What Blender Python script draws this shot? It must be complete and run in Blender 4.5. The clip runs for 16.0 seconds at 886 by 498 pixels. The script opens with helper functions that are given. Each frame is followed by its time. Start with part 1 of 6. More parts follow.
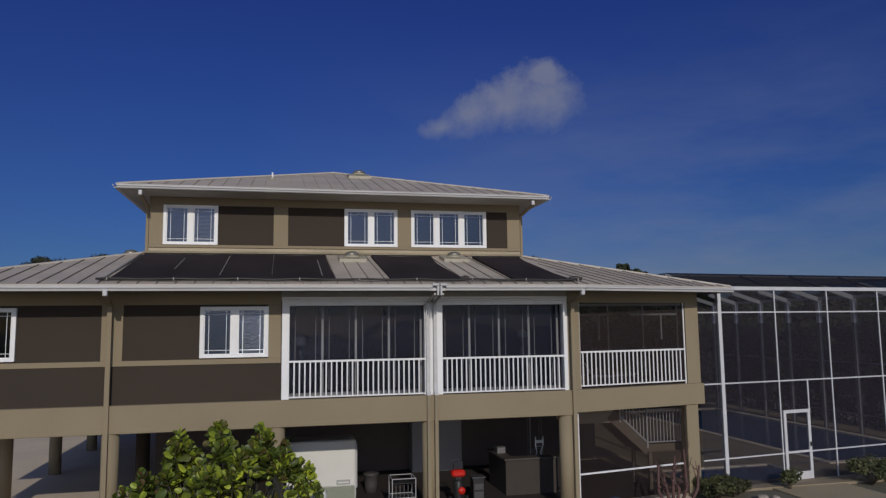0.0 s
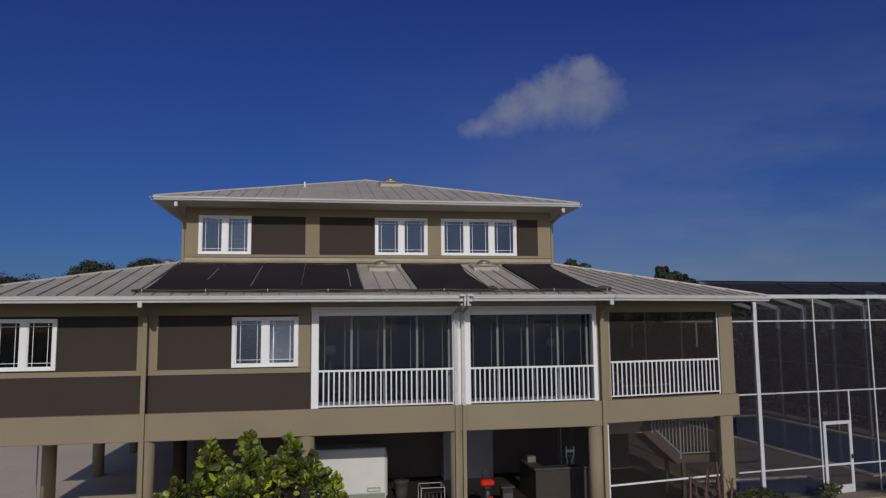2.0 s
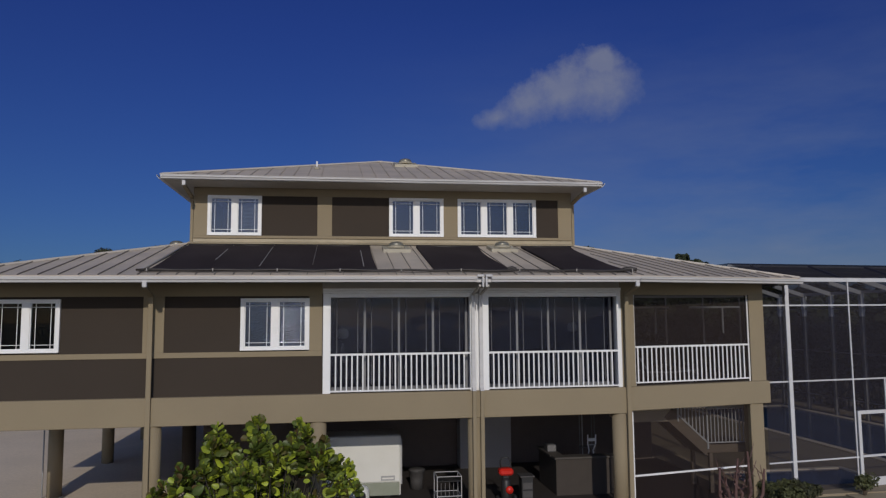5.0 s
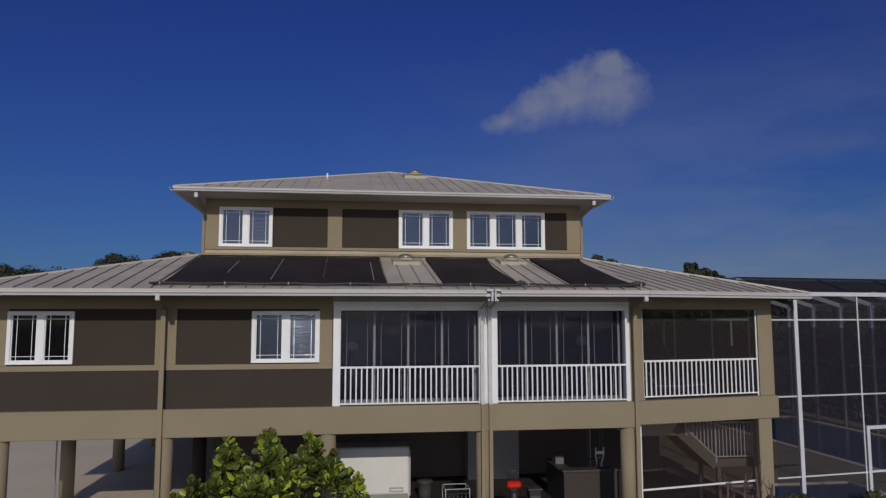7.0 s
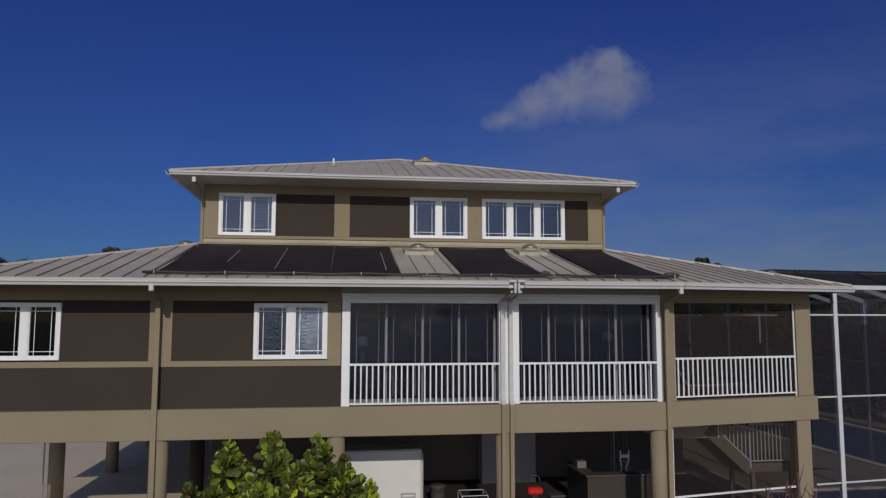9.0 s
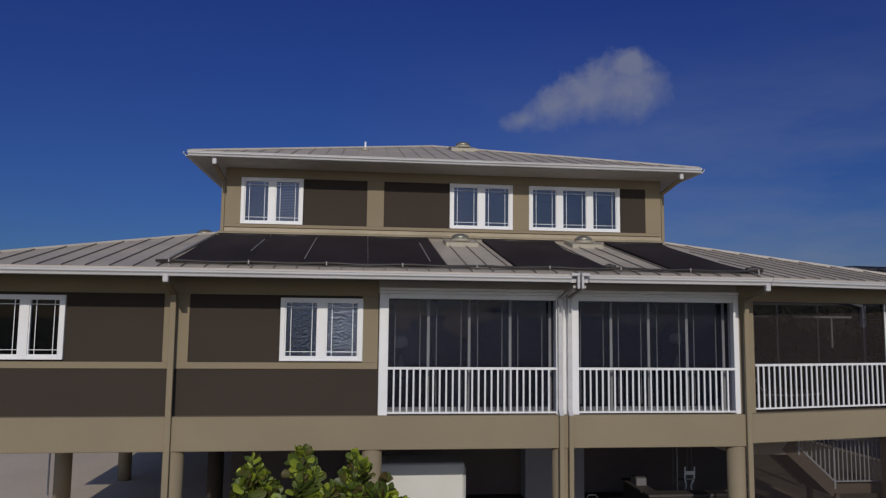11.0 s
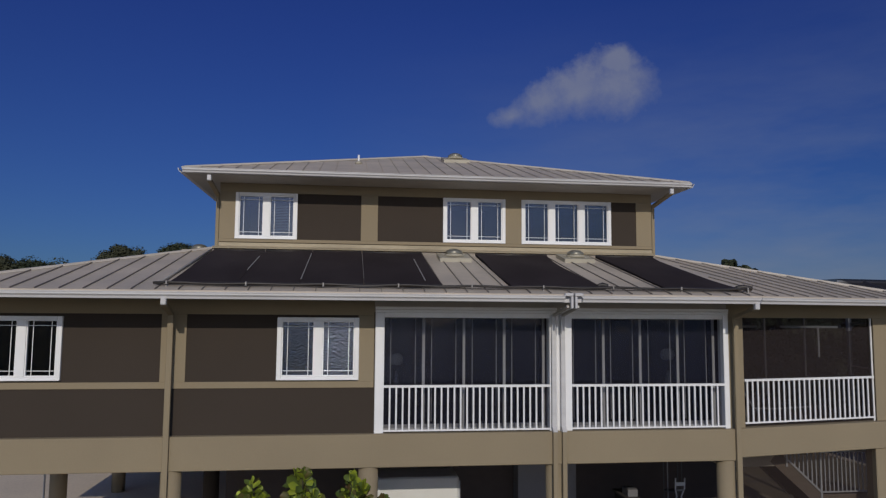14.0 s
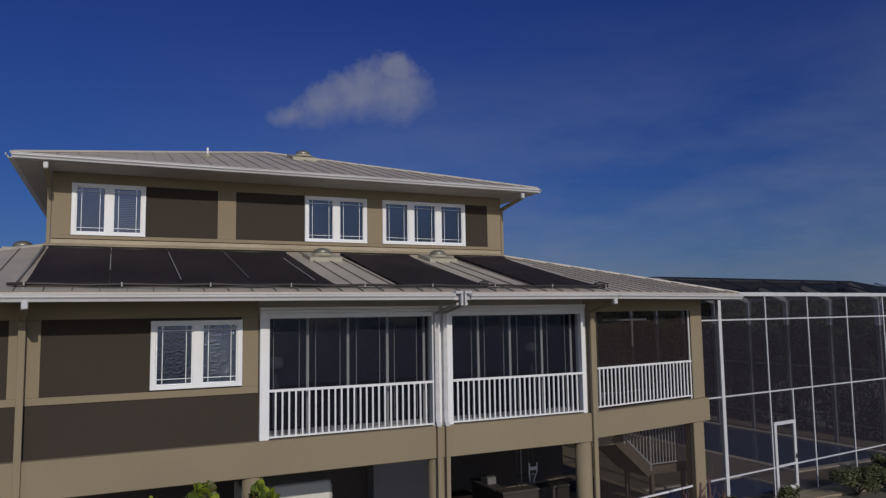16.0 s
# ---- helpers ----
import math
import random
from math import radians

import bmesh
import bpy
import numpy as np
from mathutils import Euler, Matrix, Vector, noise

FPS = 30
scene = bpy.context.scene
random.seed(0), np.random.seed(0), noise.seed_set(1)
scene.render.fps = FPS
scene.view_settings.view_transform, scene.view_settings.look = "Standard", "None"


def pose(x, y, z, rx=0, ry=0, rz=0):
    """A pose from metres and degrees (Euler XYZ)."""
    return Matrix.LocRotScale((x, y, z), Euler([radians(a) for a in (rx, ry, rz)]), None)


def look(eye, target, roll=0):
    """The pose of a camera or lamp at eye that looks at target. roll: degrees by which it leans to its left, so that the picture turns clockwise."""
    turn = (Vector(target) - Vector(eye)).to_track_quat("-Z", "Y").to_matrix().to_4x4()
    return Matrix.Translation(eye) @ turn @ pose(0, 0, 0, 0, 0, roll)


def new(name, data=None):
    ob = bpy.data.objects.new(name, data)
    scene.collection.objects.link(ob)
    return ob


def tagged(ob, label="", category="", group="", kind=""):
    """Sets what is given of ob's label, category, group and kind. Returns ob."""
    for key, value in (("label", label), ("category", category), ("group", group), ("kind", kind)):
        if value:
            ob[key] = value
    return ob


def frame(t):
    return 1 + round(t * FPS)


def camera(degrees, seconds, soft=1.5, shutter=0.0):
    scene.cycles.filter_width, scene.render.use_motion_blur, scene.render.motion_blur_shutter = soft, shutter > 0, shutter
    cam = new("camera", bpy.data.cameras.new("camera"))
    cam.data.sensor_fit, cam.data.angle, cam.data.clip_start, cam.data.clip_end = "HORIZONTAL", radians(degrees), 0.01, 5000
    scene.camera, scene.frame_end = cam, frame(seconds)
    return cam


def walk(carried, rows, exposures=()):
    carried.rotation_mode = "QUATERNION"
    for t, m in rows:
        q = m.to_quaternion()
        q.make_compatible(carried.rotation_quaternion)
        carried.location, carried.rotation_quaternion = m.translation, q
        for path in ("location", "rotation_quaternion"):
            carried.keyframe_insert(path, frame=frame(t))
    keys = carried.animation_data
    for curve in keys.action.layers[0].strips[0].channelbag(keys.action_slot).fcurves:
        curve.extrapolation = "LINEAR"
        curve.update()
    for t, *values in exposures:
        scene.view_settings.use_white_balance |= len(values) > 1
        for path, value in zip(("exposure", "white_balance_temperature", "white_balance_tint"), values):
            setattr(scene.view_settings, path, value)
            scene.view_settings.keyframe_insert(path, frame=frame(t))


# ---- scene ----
cam = camera(63.6, 16.0, soft=1.3)
PATH = [
    (0, (0.065, -0.338, 4.831), (0.503, 1.602, 5.042), -0.7),
    (0.5, (0.006, -0.488, 5.044), (0.426, 1.455, 5.262), -0.8),
    (1, (0.106, -0.64, 5.113), (0.481, 1.312, 5.331), -0.7),
    (1.5, (0.171, -0.648, 5.133), (0.53, 1.308, 5.346), -0.7),
    (2, (0.389, -0.488, 5.102), (0.716, 1.474, 5.313), -0.6),
    (2.5, (0.5, 0.055, 5.054), (0.805, 2.02, 5.267), -0.7),
    (3, (0.512, 0.423, 4.956), (0.806, 2.39, 5.167), -0.6),
    (3.5, (0.496, 0.546, 4.863), (0.788, 2.514, 5.068), -0.5),
    (5.8, (0.442, 0.289, 4.89), (0.72, 2.261, 5.074), -0.3),
    (6, (0.426, 0.304, 4.902), (0.699, 2.275, 5.1), -0.2),
    (6.5, (0.356, 0.289, 5.059), (0.627, 2.26, 5.262), -0.2),
    (7, (0.399, 0.214, 5.11), (0.664, 2.186, 5.309), -0.1),
    (7.5, (0.409, 0.365, 5.097), (0.67, 2.338, 5.295), -0.0),
    (8, (0.396, 0.767, 5.084), (0.656, 2.741, 5.281), -0.0),
    (8.5, (0.278, 1.162, 5.042), (0.544, 3.135, 5.236), -0.0),
    (8.7, (0.228, 1.337, 5.038), (0.495, 3.31, 5.229), 0.05),
    (10.8, (-0.217, 3.528, 4.95), (0.014, 5.504, 5.142), 0.55),
    (11, (-0.26, 3.658, 4.974), (-0.042, 5.637, 5.166), 0.6),
    (11.5, (-0.456, 3.761, 5.089), (-0.227, 5.739, 5.276), 0.6),
    (12, (-0.658, 3.76, 5.232), (-0.51, 5.745, 5.425), 0.7),
    (12.5, (-0.499, 3.554, 5.363), (-0.597, 5.543, 5.541), 1.6),
    (13, (-0.422, 3.452, 5.406), (-0.348, 5.442, 5.589), 1.1),
    (13.5, (-0.437, 3.425, 5.366), (-0.208, 5.403, 5.555), 0.6),
    (14, (-0.42, 3.466, 5.44), (-0.17, 5.443, 5.621), 0.4),
    (14.5, (-0.643, 3.51, 5.49), (-0.331, 5.478, 5.667), 0.3),
    (15, (-1.478, 3.755, 5.43), (-1.0, 5.687, 5.619), -0.2),
    (15.5, (-1.979, 3.812, 5.432), (-1.365, 5.706, 5.616), -0.4),
    (16, (-2.573, 4.034, 5.372), (-1.737, 5.842, 5.557), -0.9),
]
walk(cam, [(t, look(eye, target, roll)) for t, eye, target, roll in PATH])
# ---- light ----
SUN_EL, SUN_AZ = 22.5, 182.0          # the sun stands behind the first eye, a little to its left
world = bpy.data.worlds.new("sky")
scene.world = world
world.use_nodes = True
wn, wl = world.node_tree.nodes, world.node_tree.links
wn.clear()


def wmath(op, a, b=None, c=None, clamp=False):
    n = wn.new("ShaderNodeMath")
    n.operation, n.use_clamp = op, clamp
    for i, v in enumerate((a, b, c)):
        if v is None:
            continue
        if isinstance(v, (int, float)):
            n.inputs[i].default_value = v
        else:
            wl.new(v, n.inputs[i])
    return n.outputs[0]


def wdot(vec, v):
    n = wn.new("ShaderNodeVectorMath")
    n.operation = "DOT_PRODUCT"
    wl.new(vec, n.inputs[0])
    n.inputs[1].default_value = v
    return n.outputs["Value"]


sky = wn.new("ShaderNodeTexSky")
sky.sky_type, sky.sun_disc = "NISHITA", False
sky.sun_elevation, sky.sun_rotation = radians(SUN_EL), radians(SUN_AZ)
sky.air_density, sky.dust_density, sky.ozone_density, sky.altitude = 1.0, 0.3, 5.0, 0
way = wn.new("ShaderNodeTexCoord").outputs["Generated"]
# plane coordinates round the one fair-weather cloud
CLOUD = Vector((0.295, 0.906, 0.304)).normalized()
CRIGHT = CLOUD.cross(Vector((0, 0, 1))).normalized()
CUP = CRIGHT.cross(CLOUD)
depth = wmath("MAXIMUM", wdot(way, CLOUD), 0.05)
cu = wmath("DIVIDE", wdot(way, CRIGHT), depth)
cv = wmath("DIVIDE", wdot(way, CUP), depth)
flat = wn.new("ShaderNodeCombineXYZ")
wl.new(cu, flat.inputs[0]), wl.new(cv, flat.inputs[1])


def wnoise(scale, detail, rough, vec, stretch=(1, 1, 1)):
    m = wn.new("ShaderNodeMapping")
    m.inputs["Scale"].default_value = stretch
    wl.new(vec, m.inputs["Vector"])
    n = wn.new("ShaderNodeTexNoise")
    n.inputs["Scale"].default_value, n.inputs["Detail"].default_value, n.inputs["Roughness"].default_value = scale, detail, rough
    wl.new(m.outputs[0], n.inputs["Vector"])
    return n.outputs["Fac"]


def puff(x, y, rx, ry, lean=0.0):
    """How near a direction is to an oval of sky: 1 at its middle, 0 at its rim."""
    dx, dy = wmath("SUBTRACT", cu, x), wmath("SUBTRACT", cv, y)
    dy = wmath("SUBTRACT", dy, wmath("MULTIPLY", dx, lean))
    a = wmath("POWER", wmath("ABSOLUTE", wmath("DIVIDE", dx, rx)), 2.0)
    b = wmath("POWER", wmath("ABSOLUTE", wmath("DIVIDE", dy, ry)), 2.0)
    return wmath("SUBTRACT", 1.0, wmath("SQRT", wmath("ADD", a, b)))


lumps, crumbs = wnoise(20, 4, 0.55, flat.outputs[0]), wnoise(55, 8, 0.65, flat.outputs[0])
form = puff(0.050, 0.000, 0.064, 0.048)
for x, y, rx, ry, lean in ((0.004, 0.000, 0.060, 0.046, 0.30), (-0.046, -0.018, 0.055, 0.033, 0.26), (0.054, 0.030, 0.034, 0.028, 0.0)):
    form = wmath("SMOOTH_MAX", form, puff(x, y, rx, ry, lean), 0.26)
form = wmath("SMOOTH_MAX", form, wmath("SUBTRACT", puff(-0.088, -0.034, 0.050, 0.022, 0.15), 0.22), 0.26)
form = wmath("ADD", form, wmath("MULTIPLY", wmath("SUBTRACT", lumps, 0.50), 0.90))
form = wmath("ADD", form, wmath("MULTIPLY", wmath("SUBTRACT", crumbs, 0.52), 0.75))
# crisp along its top, frayed below
crisp = wmath("MINIMUM", wmath("MAXIMUM", wmath("MULTIPLY_ADD", wmath("SUBTRACT", cv, wmath("MULTIPLY", cu, 0.25)), 20.0, 1.35), 0.9), 1.9)
cloud = wmath("MULTIPLY", wmath("SMOOTH_MIN", wmath("MULTIPLY", form, crisp, clamp=True), 1.0, 0.6, clamp=True), wmath("MULTIPLY_ADD", lumps, 0.30, 0.53))
# thin high haze, thicker low down, in long streaks
up = wdot(way, (0, 0, 1))
streak = wnoise(2.2, 6, 0.6, way, (1.0, 1.0, 4.0))
low = wmath("SUBTRACT", 1.0, wmath("MULTIPLY", up, 2.5), clamp=True)
east = wmath("MULTIPLY", wmath("ADD", wdot(way, (1, 0, 0)), 0.05), 1.6, clamp=True)
haze = wmath("MULTIPLY", wmath("MULTIPLY", low, east), wmath("MULTIPLY", wmath("SUBTRACT", streak, 0.30), 2.5, clamp=True))
haze = wmath("ADD", haze, 0.0, clamp=True)
# away from the sun the clear sky is a deep blue; towards the sun it whitens
toward = wmath("MULTIPLY_ADD", wdot(way, (math.sin(radians(SUN_AZ)), math.cos(radians(SUN_AZ)), 0.0)), 1.1, 0.62, clamp=True)
deep = wn.new("ShaderNodeMix")
deep.data_type = "RGBA"
wl.new(wmath("MULTIPLY", up, 2.6, clamp=True), deep.inputs[0])
deep.inputs[6].default_value, deep.inputs[7].default_value = (0.285, 0.45, 0.77, 1), (0.29, 0.39, 0.955, 1)
shade = wn.new("ShaderNodeMix")
shade.data_type = "RGBA"
wl.new(toward, shade.inputs[0]), wl.new(deep.outputs[2], shade.inputs[6])
shade.inputs[7].default_value = (1.90, 1.68, 1.76, 1)
tint = wn.new("ShaderNodeMix")
tint.data_type, tint.blend_type = "RGBA", "MULTIPLY"
tint.inputs[0].default_value = 1.0
wl.new(sky.outputs[0], tint.inputs[6]), wl.new(shade.outputs[2], tint.inputs[7])
SKY = 0.047


def wmix(fac, a, colour):
    m = wn.new("ShaderNodeMix")
    m.data_type = "RGBA"
    wl.new(fac, m.inputs[0]), wl.new(a, m.inputs[6])
    m.inputs[7].default_value = (*colour, 1)
    return m.outputs[2]


seen = wmix(haze, tint.outputs[2], (3.3, 4.0, 5.8))
seen = wmix(cloud, seen, (4.3, 4.6, 5.8))
ground_bg = wn.new("ShaderNodeBackground")
ground_bg.inputs[1].default_value = SKY
wl.new(seen, ground_bg.inputs[0])
wout = wn.new("ShaderNodeOutputWorld")
wl.new(ground_bg.outputs[0], wout.inputs[0])

sun_data = bpy.data.lights.new("sun", "SUN")
sun_data.energy, sun_data.angle, sun_data.color = 1.74, radians(0.55), (1.0, 0.930, 0.825)
sun = new("sun", sun_data)
az = radians(SUN_AZ)
sun_way = Vector((math.sin(az) * math.cos(radians(SUN_EL)), math.cos(az) * math.cos(radians(SUN_EL)), math.sin(radians(SUN_EL))))
sun.matrix_world = look(sun_way * 60 + Vector((0, 15, 0)), (0, 15, 0))
scene.view_settings.exposure = 0.0


# ---- materials ----
def material(name, colour, rough=0.7, metal=0.0, second=None, scale=3.0, amount=0.5, grain=40.0, grain_amount=0.12, bump=0.15, vary=0.0, stretch=(1, 1, 1), spec=0.5, island=False):
    """A surface with large uneven patches (second colour), fine grain and fine relief; vary: how far each piece differs."""
    m = bpy.data.materials.new(name)
    m.use_nodes = True
    n, l = m.node_tree.nodes, m.node_tree.links
    bsdf = n["Principled BSDF"]
    bsdf.inputs["Roughness"].default_value, bsdf.inputs["Metallic"].default_value = rough, metal
    bsdf.inputs["Specular IOR Level"].default_value = spec
    co = n.new("ShaderNodeTexCoord").outputs["Object"]
    mp = n.new("ShaderNodeMapping")
    mp.inputs["Scale"].default_value = stretch
    l.new(co, mp.inputs["Vector"])

    def noi(s, d):
        t = n.new("ShaderNodeTexNoise")
        t.inputs["Scale"].default_value, t.inputs["Detail"].default_value = s, d
        l.new(mp.outputs[0], t.inputs["Vector"])
        return t.outputs["Fac"]

    big, fine = noi(scale, 5), noi(grain, 4)
    ramp = n.new("ShaderNodeMapRange")
    ramp.inputs[1].default_value, ramp.inputs[2].default_value, ramp.inputs[4].default_value = 0.38, 0.68, amount
    l.new(big, ramp.inputs[0])
    mix = n.new("ShaderNodeMix")
    mix.data_type = "RGBA"
    l.new(ramp.outputs[0], mix.inputs[0])
    mix.inputs[6].default_value = (*colour, 1)
    mix.inputs[7].default_value = (*(second or [c * 0.8 for c in colour]), 1)
    hsv = n.new("ShaderNodeHueSaturation")
    l.new(mix.outputs[2], hsv.inputs["Color"])
    val = n.new("ShaderNodeMath")
    val.operation = "MULTIPLY_ADD"
    l.new(fine, val.inputs[0])
    val.inputs[1].default_value, val.inputs[2].default_value = grain_amount * 2, 1 - grain_amount
    last = val.outputs[0]
    if vary:
        rnd = n.new("ShaderNodeNewGeometry").outputs["Random Per Island"] if island else n.new("ShaderNodeObjectInfo").outputs["Random"]
        v2 = n.new("ShaderNodeMath")
        v2.operation = "MULTIPLY_ADD"
        l.new(rnd, v2.inputs[0])
        v2.inputs[1].default_value, v2.inputs[2].default_value = vary * 2, -vary
        add = n.new("ShaderNodeMath")
        l.new(v2.outputs[0], add.inputs[0]), l.new(last, add.inputs[1])
        last = add.outputs[0]
    l.new(last, hsv.inputs["Value"])
    l.new(hsv.outputs[0], bsdf.inputs["Base Color"])
    if bump:
        b = n.new("ShaderNodeBump")
        b.inputs["Strength"].default_value, b.inputs["Distance"].default_value = bump, 0.01
        l.new(fine, b.inputs["Height"])
        l.new(b.outputs[0], bsdf.inputs["Normal"])
    return m


def glass_material(name, tint, gloss=(1.0, 1.0, 1.0), wavy=0.0, ior=1.7, fine=1.6, relief=0.05, rough=0.02):
    m = bpy.data.materials.new(name)
    m.use_nodes = True
    n, l = m.node_tree.nodes, m.node_tree.links
    n.remove(n["Principled BSDF"])
    tr, gl, fr, mx = n.new("ShaderNodeBsdfTransparent"), n.new("ShaderNodeBsdfGlossy"), n.new("ShaderNodeFresnel"), n.new("ShaderNodeMixShader")
    tr.inputs[0].default_value = (*tint, 1)
    gl.inputs["Roughness"].default_value = rough
    gl.inputs[0].default_value = (*gloss, 1)
    fr.inputs[0].default_value = ior
    if wavy:
        t, b = n.new("ShaderNodeTexNoise"), n.new("ShaderNodeBump")
        t.inputs["Scale"].default_value = fine
        co = n.new("ShaderNodeTexCoord")
        l.new(co.outputs["Object"], t.inputs["Vector"])
        b.inputs["Strength"].default_value, b.inputs["Distance"].default_value = wavy, relief
        l.new(t.outputs["Fac"], b.inputs["Height"])
        l.new(b.outputs[0], gl.inputs["Normal"])
    l.new(fr.outputs[0], mx.inputs[0]), l.new(tr.outputs[0], mx.inputs[1]), l.new(gl.outputs[0], mx.inputs[2])
    l.new(mx.outputs[0], n["Material Output"].inputs[0])
    return m


def screen_material(name, cover, colour):
    """Insect mesh too fine to see singly: part of the light goes through, the threads scatter the rest."""
    m = bpy.data.materials.new(name)
    m.use_nodes = True
    n, l = m.node_tree.nodes, m.node_tree.links
    n.remove(n["Principled BSDF"])
    tr, df, mx = n.new("ShaderNodeBsdfTransparent"), n.new("ShaderNodeBsdfDiffuse"), n.new("ShaderNodeMixShader")
    df.inputs[0].default_value = (*colour, 1)
    t = n.new("ShaderNodeTexNoise")
    t.inputs["Scale"].default_value = 1.3
    co = n.new("ShaderNodeTexCoord")
    l.new(co.outputs["Object"], t.inputs["Vector"])
    r = n.new("ShaderNodeMapRange")
    r.inputs[3].default_value, r.inputs[4].default_value = cover - 0.05, cover + 0.05
    l.new(t.outputs["Fac"], r.inputs[0])
    l.new(r.outputs[0], mx.inputs[0])
    l.new(tr.outputs[0], mx.inputs[1]), l.new(df.outputs[0], mx.inputs[2])
    l.new(mx.outputs[0], n["Material Output"].inputs[0])
    return m


TAN = material("tan stucco", (0.300, 0.243, 0.158), 0.88, second=(0.264, 0.214, 0.141), scale=0.7, grain=60, bump=0.3)
BROWN = material("dark brown stucco", (0.050, 0.0370, 0.0275), 0.9, second=(0.042, 0.0315, 0.0235), scale=0.6, grain=60, bump=0.3)
WHITE = material("white vinyl", (0.90, 0.90, 0.91), 0.4, second=(0.78, 0.78, 0.77), scale=1.2, amount=0.4, grain_amount=0.03, bump=0.03)
GUTTER = material("white gutter paint", (0.61, 0.60, 0.605), 0.45, second=(0.48, 0.465, 0.46), scale=1.6, amount=0.5, grain_amount=0.04, bump=0.04, stretch=(0.4, 1, 4))
SOFFIT = material("soffit paint", (0.46, 0.43, 0.39), 0.7, grain_amount=0.04)
ROOF = material("painted standing-seam metal", (0.585, 0.50, 0.40), 0.55, 0.0, second=(0.455, 0.395, 0.325), scale=0.8, amount=0.9, grain=9, grain_amount=0.10, bump=0.05)
CAP = material("painted hip cap", (0.64, 0.585, 0.52), 0.5, second=(0.52, 0.47, 0.41), scale=1.0, grain_amount=0.06, bump=0.04)
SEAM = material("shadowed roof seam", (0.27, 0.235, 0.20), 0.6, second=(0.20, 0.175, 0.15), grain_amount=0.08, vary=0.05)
MAT = material("black rubber heating mat", (0.027, 0.0195, 0.0205), 0.92, second=(0.043, 0.033, 0.034), scale=0.8, amount=0.8, grain=60, grain_amount=0.2, bump=0.3, stretch=(1.2, 0.5, 1), spec=0.2)
PIPE = material("weathered black pipe", (0.03, 0.026, 0.024), 0.5, second=(0.06, 0.05, 0.045))
STRAP = material("pale strap", (0.35, 0.33, 0.31), 0.6)
DOME = material("galvanised vent dome", (0.34, 0.32, 0.26), 0.4, 0.6, second=(0.22, 0.21, 0.17), scale=4)
VENTBASE = material("tan vent flashing", (0.42, 0.38, 0.29), 0.5, second=(0.34, 0.30, 0.23), scale=4)
# Paler than the tan trim: sunlight on this strip is put into the colour.
FLASH = material("sunlit pale flashing", (0.44, 0.37, 0.255), 0.6, second=(0.33, 0.275, 0.185), scale=2.2, amount=0.9, grain=14, grain_amount=0.2, stretch=(0.5, 1, 2))
# Blue gloss tints: the reflected sky's blue is put into the glass colour.
GLASS = glass_material("tinted window glass", (0.40, 0.43, 0.46), (0.66, 0.76, 1.0), ior=2.05, wavy=0.5, fine=1.1, relief=0.02)
# Darker and less glossy than the other panes.
GLASS_DULL = glass_material("dark low-gloss window glass", (0.10, 0.11, 0.13), (0.16, 0.18, 0.19))
GLASS_P = glass_material("slightly uneven blue-gloss glass", (0.22, 0.25, 0.30), (0.54, 0.70, 1.0), ior=2.0, wavy=1.0, fine=23, relief=0.0095, rough=0.06)
GLASS_W = glass_material("rippled blue-gloss glass", (0.20, 0.23, 0.28), (0.64, 0.76, 1.0), ior=2.4, wavy=1.0, fine=23, relief=0.0135, rough=0.075)
GLASS_D = glass_material("tinted door glass", (0.30, 0.32, 0.35), (0.5, 0.66, 1.0), ior=1.75, wavy=0.5, fine=0.9, relief=0.03)
SCREEN = screen_material("insect screen", 0.44, (0.048, 0.044, 0.056))
CAGEWHITE = material("weathered white aluminium", (0.64, 0.64, 0.66), 0.45, second=(0.52, 0.52, 0.53), grain_amount=0.03, bump=0.02)
SCREEN_B = screen_material("corner balcony insect screen", 0.62, (0.040, 0.032, 0.032))
SCREEN_L = screen_material("lower bay insect screen", 0.52, (0.036, 0.027, 0.026))
GREYBAR = material("grey glazing bar", (0.42, 0.42, 0.43), 0.5, grain_amount=0.03)
SCREEN_D = screen_material("balcony screen", 0.42, (0.026, 0.026, 0.042))
STILE = material("pale grey door stile", (0.68, 0.68, 0.69), 0.5, grain_amount=0.03)
SCREEN_R = screen_material("roof screen", 0.76, (0.015, 0.015, 0.026))
ALU = material("white aluminium", (0.87, 0.87, 0.88), 0.4, second=(0.70, 0.70, 0.70), grain_amount=0.03, bump=0.02)
CONCRETE = material("pale concrete paving", (0.80, 0.675, 0.525), 0.9, second=(0.70, 0.59, 0.46), scale=0.35, amount=0.8, grain=14, grain_amount=0.15, bump=0.2)
LAWN = material("lawn", (0.15, 0.137, 0.095), 0.9, second=(0.205, 0.185, 0.135), scale=0.4, amount=0.8, grain=20, grain_amount=0.35, bump=0.5)
DECK = material("tan pool deck", (0.31, 0.25, 0.17), 0.85, second=(0.25, 0.20, 0.135), scale=0.6, grain=25, bump=0.2)
WATER = material("pool water", (0.024, 0.080, 0.195), 0.15, second=(0.028, 0.092, 0.22), scale=0.8, grain=3, grain_amount=0.1, bump=0.25)
BAY = material("open water", (0.02, 0.05, 0.07), 0.08, second=(0.03, 0.06, 0.08), scale=0.02, grain=1.2, grain_amount=0.1, bump=0.9)
for node in BAY.node_tree.nodes:
    if node.bl_idname == "ShaderNodeBump":
        node.inputs["Distance"].default_value = 0.5
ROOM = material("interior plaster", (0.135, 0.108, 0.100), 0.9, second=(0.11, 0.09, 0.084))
DARKFLOOR = material("dark concrete", (0.044, 0.036, 0.033), 0.7, second=(0.034, 0.028, 0.026), scale=0.8)
